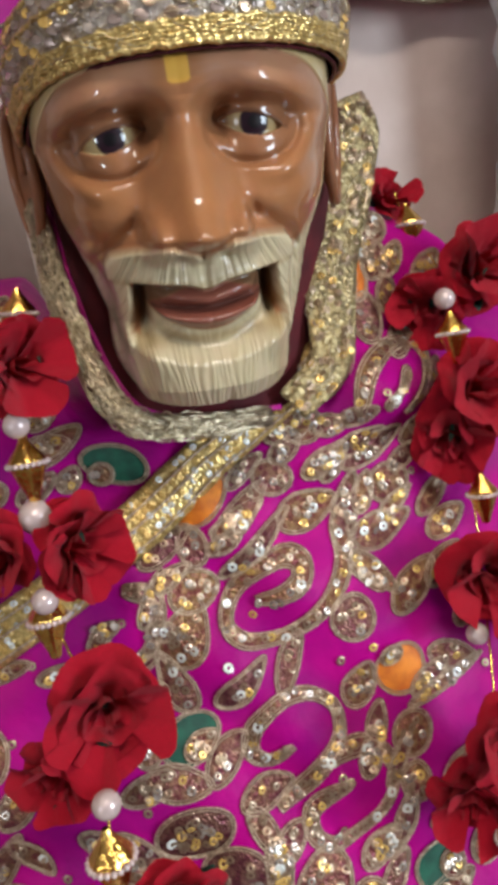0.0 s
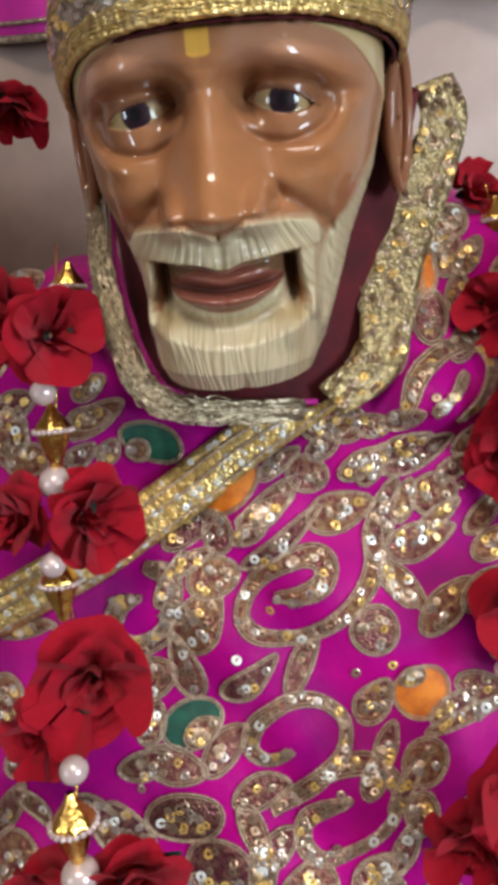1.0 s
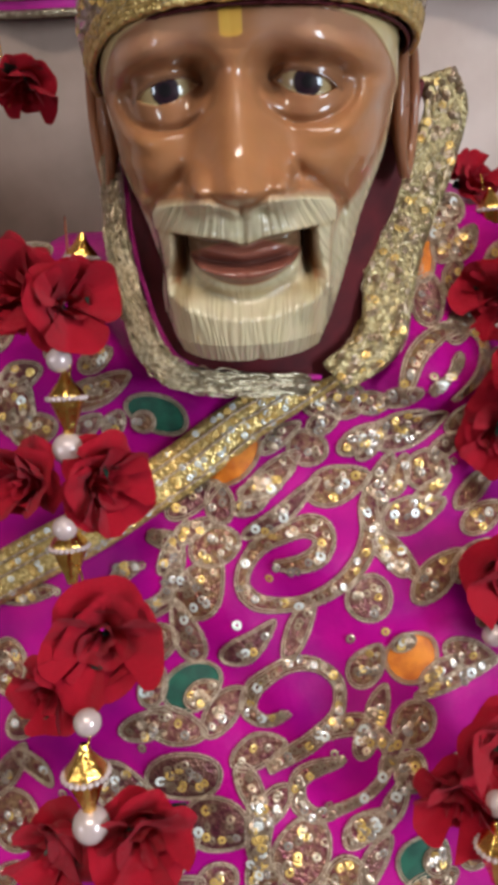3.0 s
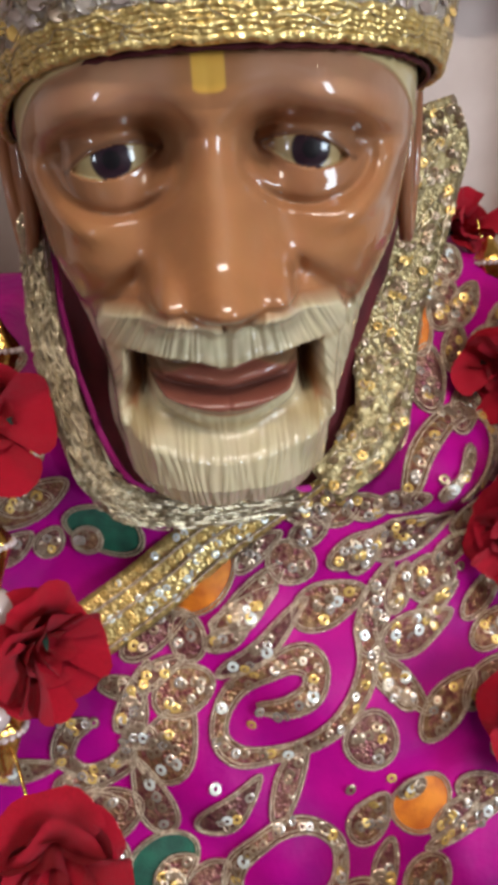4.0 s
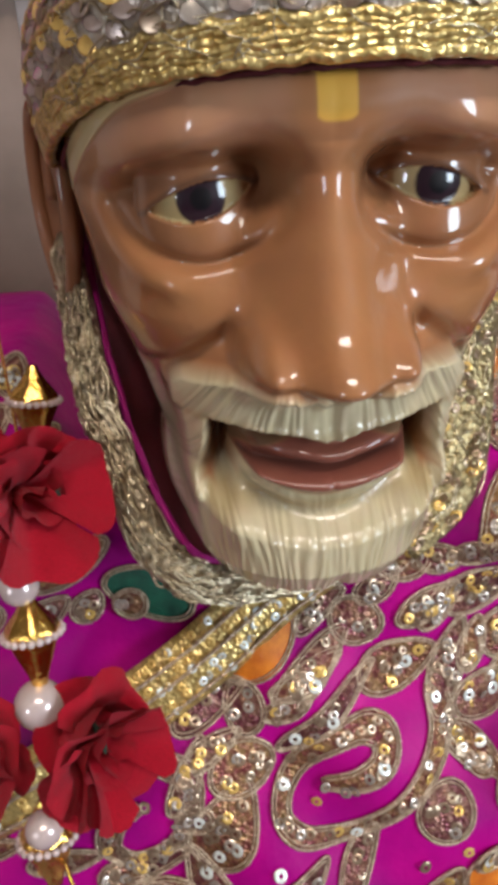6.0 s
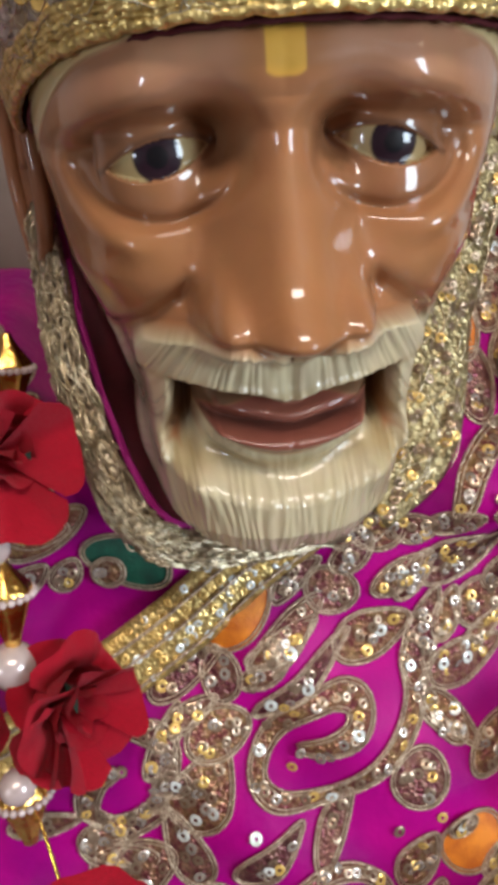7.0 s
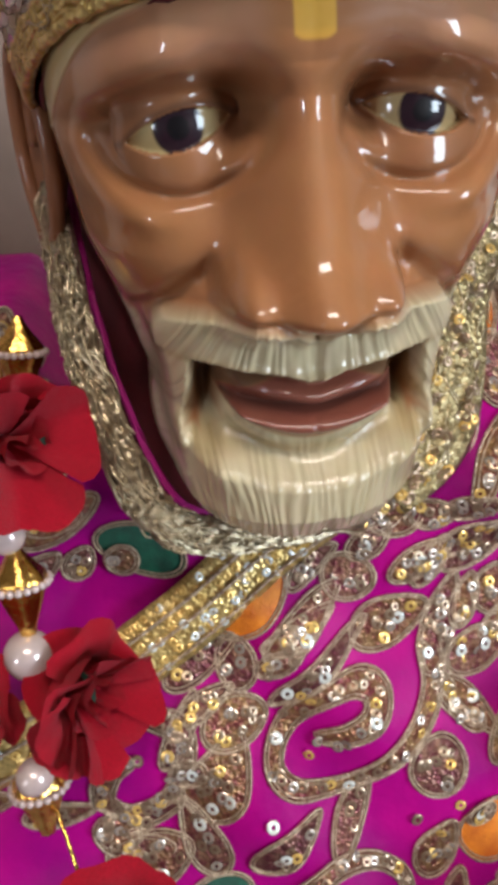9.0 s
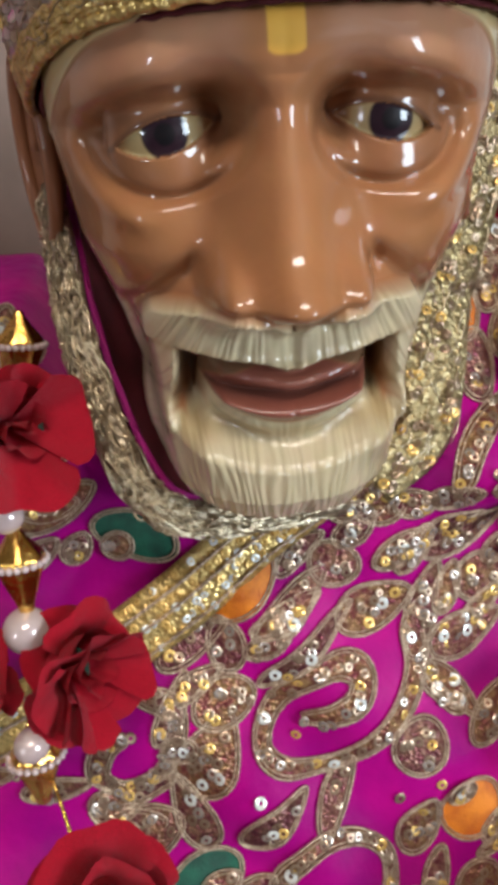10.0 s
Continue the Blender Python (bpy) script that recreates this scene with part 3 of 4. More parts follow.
def curl(points, width, n=84):
    """A curling ribbon of sequins between two cords, along a line drawn on the cloth."""
    mid = [(p.x, p.y) for p in spline([(u, v, 0.0) for u, v in points], n)]
    left, right = [], []
    for i in range(n):
        (ax, ay), (bx, by) = mid[max(0, i - 1)], mid[min(n - 1, i + 1)]
        k = math.hypot(bx - ax, by - ay) or 1
        s = i / (n - 1)
        w = width / 2 * (1 - 0.5 * (2 * s - 1) ** 8) * (0.88 + 0.2 * math.sin(s * 9.0))
        nx, ny = -(by - ay) / k * w, (bx - ax) / k * w
        left.append((mid[i][0] + nx, mid[i][1] + ny))
        right.append((mid[i][0] - nx, mid[i][1] - ny))
    fv = []
    for i in range(n):
        for k in range(5):
            t = k / 4
            p = (left[i][0] * (1 - t) + right[i][0] * t, left[i][1] * (1 - t) + right[i][1] * t)
            fv.append(on_chest(*p, 0.0004 + 0.0012 * math.sin(math.pi * t))[0])
    cord_and_fill("swirl", left + right[::-1], fv, grid_faces(n, 5), M_FILL)
    for i in range(1, n - 1, 2):
        SEQ_AT.append((mid[i][0] + rng.gauss(0, width * 0.14), mid[i][1] + rng.gauss(0, width * 0.14), 0.0018))


def patch(name, u, v, ru, rv, tilt, mat, drop=0.0, sequins=3, label="", lift=0.0):
    """A corded patch: an oval, or a drop with its tip along the tilt."""
    n, rings, outline = 40, 5, []
    ru, rv = 1.12 * ru, 1.20 * rv
    ct, st = math.cos(radians(tilt)), math.sin(radians(tilt))

    def at(k, t):
        tip = 1 + drop * max(0, math.cos(t)) ** 3
        px, py = ru * k * math.cos(t) * tip, rv * k * math.sin(t) * (1 - 0.35 * drop * max(0, math.cos(t)))
        return u + px * ct - py * st, v + px * st + py * ct
    fv = [on_chest(*at(k / rings, 2 * math.pi * j / n), 0.0004 + lift + 0.0016 * (1 - (k / rings) ** 2))[0] for k in range(rings, -1, -1) for j in range(n)]
    outline = [at(1, 2 * math.pi * j / n) for j in range(n)]
    ob = cord_and_fill(name, outline, fv, grid_faces(rings + 1, n, True), mat, label, lift)
    for i in range(3 * sequins):
        k, t = rng.random() ** 0.5 * 0.65, rng.random() * 6.28
        SEQ_AT.append((*at(k, t), 0.0024 + lift))
    return ob


curl(((0.007, -0.007), (0.022, -0.004), (0.034, 0.002), (0.036, 0.012), (0.023, 0.017), (0.004, 0.009), (-0.011, -0.007), (-0.013, -0.019),
      (-0.001, -0.029), (0.020, -0.032), (0.041, -0.021), (0.057, -0.008), (0.065, 0.007), (0.065, 0.024), (0.072, 0.036)), 0.0120)
curl(((-0.075, -0.001), (-0.086, -0.008), (-0.090, -0.023), (-0.079, -0.032), (-0.062, -0.024), (-0.053, -0.004), (-0.054, 0.011), (-0.069, 0.016)), 0.0104)
curl(((0.011, -0.090), (-0.003, -0.098), (-0.013, -0.090), (-0.007, -0.074), (0.009, -0.064), (0.028, -0.067), (0.040, -0.080), (0.039, -0.095),
      (0.026, -0.106), (0.011, -0.119), (-0.003, -0.127)), 0.0092)
curl(((0.040, -0.118), (0.027, -0.123), (0.014, -0.134), (0.015, -0.148), (0.028, -0.157), (0.050, -0.146), (0.065, -0.131), (0.067, -0.116),
      (0.055, -0.104), (0.039, -0.102), (0.024, -0.107)), 0.0092)
curl(((0.086, 0.099), (0.094, 0.123), (0.112, 0.134), (0.133, 0.132), (0.140, 0.120), (0.133, 0.106), (0.116, 0.094)), 0.0092)
curl(((0.101, 0.104), (0.111, 0.112), (0.122, 0.122)), 0.0065, 30)
curl(((-0.009, -0.138), (-0.007, -0.151), (-0.009, -0.170), (-0.015, -0.197)), 0.0116)
curl(((0.069, 0.006), (0.073, -0.007), (0.080, -0.015), (0.088, -0.015)), 0.0092, 40)
patch("sequin_patch", -0.0292, 0.0070, 0.0138, 0.0103, 0, M_FILL, 0, 3)
patch("sequin_patch", -0.0400, -0.0181, 0.0165, 0.0124, 60, M_FILL, 0.3, 4)
patch("sequin_patch", 0.0613, -0.0292, 0.0124, 0.0110, 0, M_FILL, 0, 3)
patch("sequin_patch", 0.0898, 0.0143, 0.0161, 0.0105, 10, M_FILL, 0.4, 2)
patch("sequin_patch", 0.0803, -0.0071, 0.0159, 0.0049, -50, M_FILL, 0.2, 1)
patch("sequin_patch", -0.0527, -0.1265, 0.0208, 0.0141, 15, M_FILL, 0, 9)
patch("sequin_patch", -0.0336, -0.1541, 0.0179, 0.0139, 15, M_FILL, 0, 4)
patch("sequin_patch", 0.0138, -0.1705, 0.0158, 0.0138, 10, M_FILL, 0, 4)
patch("sequin_patch", 0.0376, -0.1883, 0.0112, 0.0098, 0, M_FILL, 0, 2)
patch("sequin_patch", -0.0356, -0.1881, 0.0112, 0.0085, 0, M_FILL, 0, 2)
patch("sequin_patch", -0.0469, -0.0472, 0.0157, 0.0082, 110, M_FILL, 0.4, 2)
patch("sequin_patch", -0.0142, -0.0532, 0.0149, 0.0075, 35, M_FILL, 0.4, 2)
patch("sequin_patch", 0.0185, -0.0474, 0.0156, 0.0061, 60, M_FILL, 0.2, 1)
patch("sequin_patch", 0.0577, -0.0738, 0.0122, 0.0095, 60, M_FILL, 0.3, 3)
patch("sequin_patch", -0.0597, -0.0961, 0.0156, 0.0081, -10, M_FILL, 0.3, 2)
patch("sequin_patch", -0.0284, -0.0910, 0.0135, 0.0074, 40, M_FILL, 0.3, 2)
patch("sequin_patch", -0.0096, -0.1157, 0.0140, 0.0080, 10, M_FILL, 0.2, 1)
patch("sequin_patch", -0.0138, -0.1330, 0.0133, 0.0053, -60, M_FILL, 0.2, 2)
patch("sequin_patch", -0.0107, -0.1652, 0.0231, 0.0053, 95, M_FILL, 0.2, 4)
patch("sequin_patch", 0.0294, 0.0636, 0.0112, 0.0098, 0, M_FILL, 0, 1)
patch("sequin_patch", 0.0523, 0.0946, 0.0125, 0.0104, 0, M_FILL, 0, 3)
patch("sequin_patch", 0.0451, 0.0381, 0.0167, 0.0111, 15, M_FILL, 0.2, 3)
patch("sequin_patch", 0.1022, 0.0430, 0.0127, 0.0113, 0, M_FILL, 0, 2)
patch("sequin_patch", 0.0913, 0.0713, 0.0193, 0.0098, 25, M_FILL, 0.2, 4)
patch("sequin_patch", 0.0041, 0.0466, 0.0180, 0.0069, 35, M_FILL, 0.3, 3)
patch("sequin_patch", 0.0096, 0.0246, 0.0242, 0.0055, 35, M_FILL, 0.2, 3)
patch("sequin_patch", -0.0250, 0.0323, 0.0083, 0.0111, 0, M_FILL, 0, 1)
patch("sequin_patch", -0.0426, 0.0347, 0.0160, 0.0069, 30, M_FILL, 0.2, 2)
patch("sequin_patch", 0.0709, 0.0315, 0.0209, 0.0070, 70, M_FILL, 0.2, 3)
patch("sequin_patch", 0.1143, 0.0571, 0.0107, 0.0057, 30, M_FILL, 0.2, 1)
patch("sequin_patch", 0.1337, 0.0240, 0.0157, 0.0064, 40, M_FILL, 0.2, 1)
patch("sequin_patch", 0.0844, -0.1087, 0.0122, 0.0108, 0, M_FILL, 0, 2)
patch("sequin_patch", 0.0800, -0.1331, 0.0087, 0.0087, 0, M_FILL, 0, 2)
patch("sequin_patch", 0.1024, -0.0230, 0.0160, 0.0084, 35, M_FILL, 0.3, 2)
patch("sequin_patch", 0.1210, -0.0752, 0.0153, 0.0076, -30, M_FILL, 0.3, 1)
patch("sequin_patch", 0.1122, -0.0896, 0.0241, 0.0041, 10, M_FILL, 0.2, 3)
patch("sequin_patch", 0.0689, -0.1505, 0.0133, 0.0053, 60, M_FILL, 0.2, 2)
patch("sequin_patch", 0.0508, -0.1638, 0.0132, 0.0066, 40, M_FILL, 0.2, 2)
patch("sequin_patch", 0.0560, -0.1844, 0.0151, 0.0066, 60, M_FILL, 0.2, 2)
patch("sequin_patch", -0.1581, -0.1643, 0.0146, 0.0132, 0, M_FILL, 0, 3)
patch("sequin_patch", -0.1629, -0.1362, 0.0210, 0.0063, 60, M_FILL, 0.2, 3)
patch("sequin_patch", -0.1464, -0.1280, 0.0139, 0.0063, -50, M_FILL, 0.2, 1)
patch("sequin_patch", -0.0863, -0.1334, 0.0149, 0.0074, -40, M_FILL, 0.2, 3)
patch("sequin_patch", -0.0600, -0.1733, 0.0152, 0.0066, 40, M_FILL, 0.2, 2)
patch("sequin_patch", -0.0643, -0.1903, 0.0165, 0.0079, 10, M_FILL, 0.2, 2)
patch("sequin_patch", -0.1619, -0.0722, 0.0107, 0.0142, 0, M_FILL, 0, 3)
patch("sequin_patch", -0.1556, 0.0969, 0.0125, 0.0191, 0, M_FILL, 0.1, 2)
patch("sequin_patch", -0.0973, 0.1059, 0.0179, 0.0072, 30, M_FILL, 0.2, 2)
patch("sequin_patch", -0.1523, -0.0265, 0.0186, 0.0057, 15, M_FILL, 0.2, 3)
patch("sequin_patch", -0.0683, -0.0518, 0.0123, 0.0089, 20, M_FILL, 0.2, 2)
patch("sequin_patch", -0.0746, -0.0346, 0.0152, 0.0055, 20, M_FILL, 0.2, 2)
patch("sequin_patch", -0.0692, -0.0756, 0.0102, 0.0068, 70, M_FILL, 0.2, 2)
patch("sequin_patch", 0.1077, 0.1518, 0.0128, 0.0092, 80, M_FILL, 0.2, 2)
patch("sequin_patch", 0.1267, 0.2082, 0.0111, 0.0096, 0, M_FILL, 0, 4)
patch("sequin_patch", 0.1233, 0.1857, 0.0110, 0.0073, 60, M_FILL, 0.2, 3)
patch("sequin_patch", 0.1264, -0.0168, 0.0141, 0.0078, 30, M_FILL, 0.2, 2)
patch("green_applique", -0.0616, 0.0908, 0.0185, 0.0105, -22, M_GREEN, 0, 0, "dark green velvet drop with a corded ring")
patch("sequin_patch", -0.0697, 0.0851, 0.0070, 0.0066, 0, M_FILL, 0, 1, lift=0.0015)
patch("sequin_patch", -0.0896, 0.0833, 0.0085, 0.0060, 60, M_FILL, 0.2, 2)
patch("sequin_patch", -0.1000, 0.1075, 0.0120, 0.0060, 10, M_FILL, 0.2, 2)
patch("sequin_patch", 0.0418, 0.0938, 0.0130, 0.0090, 10, M_FILL, 0.2, 3)
patch("sequin_patch", 0.0853, 0.0784, 0.0140, 0.0070, 30, M_FILL, 0.2, 3)
patch("sequin_patch", 0.0676, 0.0665, 0.0130, 0.0060, 60, M_FILL, 0.2, 3)
patch("sequin_patch", 0.0022, 0.0451, 0.0150, 0.0050, 20, M_FILL, 0.2, 3)
patch("sequin_patch", -0.0753, -0.0977, 0.0140, 0.0070, 20, M_FILL, 0.2, 3)
patch("sequin_patch", -0.0871, -0.0422, 0.0090, 0.0080, 0, M_FILL, 0.2, 3)
patch("sequin_patch", 0.0546, -0.1101, 0.0090, 0.0060, 60, M_FILL, 0.2, 3)
patch("sequin_patch", 0.0545, -0.1626, 0.0120, 0.0070, 20, M_FILL, 0.2, 3)
patch("sequin_patch", -0.0960, -0.1392, 0.0130, 0.0090, -50, M_FILL, 0.2, 3)
patch("sequin_patch", 0.1028, -0.0827, 0.0130, 0.0060, 25, M_FILL, 0.2, 3)
patch("sequin_patch", 0.1032, 0.0271, 0.0130, 0.0060, 35, M_FILL, 0.2, 3)
patch("sequin_patch", -0.1571, 0.0955, 0.0120, 0.0150, 80, M_FILL, 0.2, 3)
patch("sequin_patch", -0.1000, 0.1250, 0.0100, 0.0060, 30, M_FILL, 0.2, 3)
patch("sequin_patch", -0.1063, 0.1741, 0.0100, 0.0060, 20, M_FILL, 0.2, 3)
patch("sequin_patch", -0.0780, -0.0507, 0.0130, 0.0060, 10, M_FILL, 0.2, 3)
patch("orange_applique", 0.0856, -0.0706, 0.0150, 0.0138, -20, M_ORANGE, 0, 0, "orange velvet disc with a sequined eye")
patch("sequin_patch", 0.0805, -0.0595, 0.0068, 0.0060, 0, M_FILL, 0, 2, lift=0.0015)
patch("orange_applique", -0.0162, 0.0577, 0.0185, 0.0085, 38, M_ORANGE, 0, 0, "orange velvet half disc against the gold border")
patch("green_applique", -0.0460, -0.0765, 0.0165, 0.0112, 15, M_GREEN, 0, 0, "dark green velvet oval with a sequined eye")
patch("sequin_patch", -0.0413, -0.0820, 0.0088, 0.0058, 20, M_FILL, 0.3, 3, lift=0.0015)
patch("green_applique", 0.0854, -0.1894, 0.0145, 0.0130, 0, M_GREEN, 0, 0, "dark green velvet disc with a sequined eye")
patch("sequin_patch", 0.0931, -0.1909, 0.0072, 0.0066, 0, M_FILL, 0, 3, lift=0.0015)
patch("orange_applique", 0.1069, 0.1821, 0.0080, 0.0160, 0, M_ORANGE, 0, 0, "orange velvet oval")
patch("sequin_patch", 0.0123, 0.0701, 0.0126, 0.0049, 35, M_FILL, 0.2, 2)
patch("sequin_patch", 0.0614, 0.0687, 0.0140, 0.0070, 30, M_FILL, 0.2, 3)
patch("sequin_patch", 0.0396, 0.0802, 0.0105, 0.0056, 40, M_FILL, 0.2, 2)
patch("sequin_patch", 0.0850, 0.0986, 0.0101, 0.0054, 30, M_FILL, 0.2, 2)
patch("sequin_patch", 0.0691, 0.0926, 0.0090, 0.0062, 20, M_FILL, 0.2, 2)
patch("sequin_patch", -0.0072, 0.0329, 0.0104, 0.0048, 30, M_FILL, 0.2, 2)
patch("sequin_patch", -0.0543, 0.0071, 0.0139, 0.0048, 60, M_FILL, 0.2, 2)
patch("sequin_patch", -0.0519, -0.0108, 0.0076, 0.0062, 0, M_FILL, 0, 1)
patch("sequin_patch", 0.1259, 0.0750, 0.0121, 0.0071, 40, M_FILL, 0.2, 2)
patch("sequin_patch", 0.0840, 0.0401, 0.0119, 0.0056, 70, M_FILL, 0.2, 2)
patch("sequin_patch", 0.1359, 0.0059, 0.0128, 0.0064, 20, M_FILL, 0.2, 2)
patch("sequin_patch", 0.1379, -0.0509, 0.0105, 0.0070, 40, M_FILL, 0.2, 2)
patch("sequin_patch", 0.0628, -0.0977, 0.0101, 0.0054, 60, M_FILL, 0.2, 2)
patch("sequin_patch", 0.0716, -0.1191, 0.0135, 0.0047, 50, M_FILL, 0.2, 2)
patch("sequin_patch", 0.0959, -0.1559, 0.0121, 0.0067, 20, M_FILL, 0.2, 2)
patch("sequin_patch", -0.0009, -0.1426, 0.0099, 0.0066, 30, M_FILL, 0.2, 2)
patch("sequin_patch", -0.0803, -0.1560, 0.0134, 0.0054, 70, M_FILL, 0.2, 2)
patch("sequin_patch", -0.1041, -0.1280, 0.0136, 0.0061, -30, M_FILL, 0.2, 2)
patch("sequin_patch", -0.1360, -0.1882, 0.0150, 0.0102, 20, M_FILL, 0.2, 3)
patch("sequin_patch", -0.1672, -0.1971, 0.0138, 0.0062, 40, M_FILL, 0.2, 2)
patch("sequin_patch", -0.0882, -0.1843, 0.0120, 0.0073, 20, M_FILL, 0.2, 2)
patch("sequin_patch", 0.1082, -0.1352, 0.0136, 0.0061, 30, M_FILL, 0.2, 2)
patch("sequin_patch", 0.1207, -0.1872, 0.0134, 0.0081, 30, M_FILL, 0.2, 2)
patch("sequin_patch", -0.0074, -0.1898, 0.0131, 0.0065, 60, M_FILL, 0.2, 2)
patch("sequin_patch", 0.0222, -0.1960, 0.0098, 0.0059, 60, M_FILL, 0.2, 2)
patch("sequin_patch", 0.0846, -0.2046, 0.0165, 0.0066, 20, M_FILL, 0.2, 2)
patch("sequin_patch", -0.1484, -0.0984, 0.0140, 0.0070, 40, M_FILL, 0.2, 2)
patch("sequin_patch", -0.1115, -0.0293, 0.0140, 0.0056, 10, M_FILL, 0.2, 2)
patch("sequin_patch", -0.1420, 0.0798, 0.0145, 0.0094, 20, M_FILL, 0.1, 3)
patch("sequin_patch", -0.1102, 0.0799, 0.0129, 0.0064, 40, M_FILL, 0.2, 2)
patch("sequin_patch", -0.1602, 0.0415, 0.0131, 0.0087, 30, M_FILL, 0.2, 2)
patch("sequin_patch", 0.1277, 0.1365, 0.0127, 0.0063, 30, M_FILL, 0.2, 2)
patch("sequin_patch", 0.1445, 0.1040, 0.0107, 0.0079, 60, M_FILL, 0.2, 2)
patch("sequin_patch", 0.1264, 0.1631, 0.0109, 0.0066, 80, M_FILL, 0.2, 2)
patch("sequin_patch", 0.1458, 0.1638, 0.0111, 0.0074, 30, M_FILL, 0.2, 2)
patch("sequin_patch", -0.0434, 0.0171, 0.0125, 0.0042, 20, M_FILL, 0.2, 2)
for u, v, ru, rv, tilt in ((-0.128, 0.165, 0.012, 0.007, 40), (-0.112, 0.190, 0.010, 0.006, 70), (-0.140, 0.195, 0.012, 0.007, 20), (-0.155, 0.170, 0.011, 0.008, 60),
                           (-0.104, 0.160, 0.009, 0.005, 30), (-0.165, 0.140, 0.012, 0.007, 50), (-0.150, 0.115, 0.012, 0.008, 20), (-0.125, 0.135, 0.010, 0.006, 60),
                           (0.135, 0.185, 0.011, 0.006, 50), (0.118, 0.196, 0.009, 0.006, 20), (0.160, 0.175, 0.012, 0.008, 40), (0.100, 0.175, 0.010, 0.006, 80)):
    patch("sequin_patch", u, v, ru, rv, tilt, M_FILL, 0.2, 3)


# sequins: rings of foil; the white ones also stand for glints
def sequin_shape(r):
    v, f, n = [], [], 12
    for k, (q, h) in enumerate(((r, 0.0), (r * 0.66, 0.00045), (r * 0.34, 0.0002))):
        v += [(q * math.cos(2 * math.pi * j / n), q * math.sin(2 * math.pi * j / n), h) for j in range(n)]
    return v, grid_faces(3, n, True)


SEQ_MESH = [mesh_from("sequin", *sequin_shape(r), m) for r, m in ((0.0028, M_SEQ_BROWN), (0.0030, M_SEQ_WHITE), (0.0027, M_SEQ_BROWN), (0.0028, M_SEQ_PALE), (0.0032, M_SEQ_WHITE), (0.0027, M_SEQ_BROWN), (0.0030, M_SEQ_GOLD), (0.0029, M_SEQ_PALE))]
for i in range(50):
    SEQ_AT.append((rng.uniform(-0.15, 0.16), rng.uniform(-0.17, 0.17), 0.0012))
rng.shuffle(SEQ_AT)
for i, (u, v, off) in enumerate(SEQ_AT[:300]):
    p, n = on_chest(u, v, off)
    n = (n + Vector((rng.gauss(0, 0.16), rng.gauss(0, 0.16), rng.gauss(0, 0.16)))).normalized()
    part("sequin", SEQ_MESH[rng.randrange(8)], shawl, Matrix.Translation(p) @ n.to_track_quat("Z", "Y").to_matrix().to_4x4())
for kind, (r, m) in enumerate(((0.0027, M_SEQ_BROWN), (0.0026, M_SEQ_PALE), (0.0025, M_SEQ_BROWN), (0.0027, M_SEQ_BROWN), (0.0026, M_SEQ_GOLD))):
    more, shape = [], sequin_shape(r)
    for u, v, off in SEQ_AT[300 + kind::5]:
        p, n = on_chest(u, v, off)
        n = (n + Vector((rng.gauss(0, 0.2), rng.gauss(0, 0.2), rng.gauss(0, 0.2)))).normalized()
        m4 = Matrix.Translation(p) @ n.to_track_quat("Z", "Y").to_matrix().to_4x4()
        more.append(([m4 @ Vector(q) for q in shape[0]], shape[1]))
    part("sequin_work", mesh_from("sequin_work", *join(more), m), shawl, kind="stuff")

# ---- borders round the neck ----


def ribbon(points, width, facing, n=70, m=9, bulge=0.002, wave=0.0):
    """A cloth band along a line; facing gives its outward side at each of the given points."""
    mid, out = spline(points, n), spline(facing, n)
    v = []
    for i in range(n):
        d = (mid[min(n - 1, i + 1)] - mid[max(0, i - 1)]).normalized()
        nn = (out[i] - d * out[i].dot(d)).normalized()
        side = d.cross(nn)
        w = width(i / (n - 1)) if callable(width) else width
        for j in range(m):
            t = 2 * j / (m - 1) - 1
            v.append(mid[i] + side * (t * w / 2) + nn * (bulge * (1 - t * t) + wave * math.sin(9 * t + i * 0.35)))
    return v, grid_faces(n, m), mid, out


def add_thickness(ob, t):
    so = ob.modifiers.new("thickness", "SOLIDIFY")
    so.thickness, so.offset = t, 0.0
    return ob


def threads(v, n, m, count, r, seed, lift=0.0015):
    """Loose metal threads wandering over a band's grid."""
    g, out = random.Random(seed), []
    for _ in range(count):
        i, j = g.uniform(0, n - 8), g.uniform(0, m - 1)
        di, dj = g.uniform(2, 5), g.uniform(-1.0, 1.0)
        line = []
        for s in range(5):
            a, b = min(n - 1, max(0, int(i + di * s / 2))), min(m - 1, max(0, int(round(j + dj * s + g.uniform(-0.6, 0.6)))))
            line.append(Vector(v[a * m + b]) + Vector((g.uniform(-1, 1), -g.random() * 1.5, g.uniform(-1, 1))) * lift)
        out.append(tube(spline(line, 10), r, 4))
    return join(out)


def stitched(v, n, m, count, r, seed):
    """Sequins lying on a band's grid."""
    g, out = random.Random(seed), []
    sv, sf = sequin_shape(r)
    for _ in range(count):
        i, j = g.randrange(1, n - 1), g.randrange(1, m - 1)
        p = Vector(v[i * m + j])
        a, b = Vector(v[(i + 1) * m + j]) - p, Vector(v[i * m + j + 1]) - p
        nn = a.cross(b).normalized()
        nn = nn if nn.y < 0 else -nn
        nn = (nn + Vector((g.gauss(0, 0.25), g.gauss(0, 0.25), g.gauss(0, 0.25)))).normalized()
        m4 = Matrix.Translation(p + nn * 0.0012) @ nn.to_track_quat("Z", "Y").to_matrix().to_4x4()
        out.append(([m4 @ Vector(q) for q in sv], sf))
    return join(out)


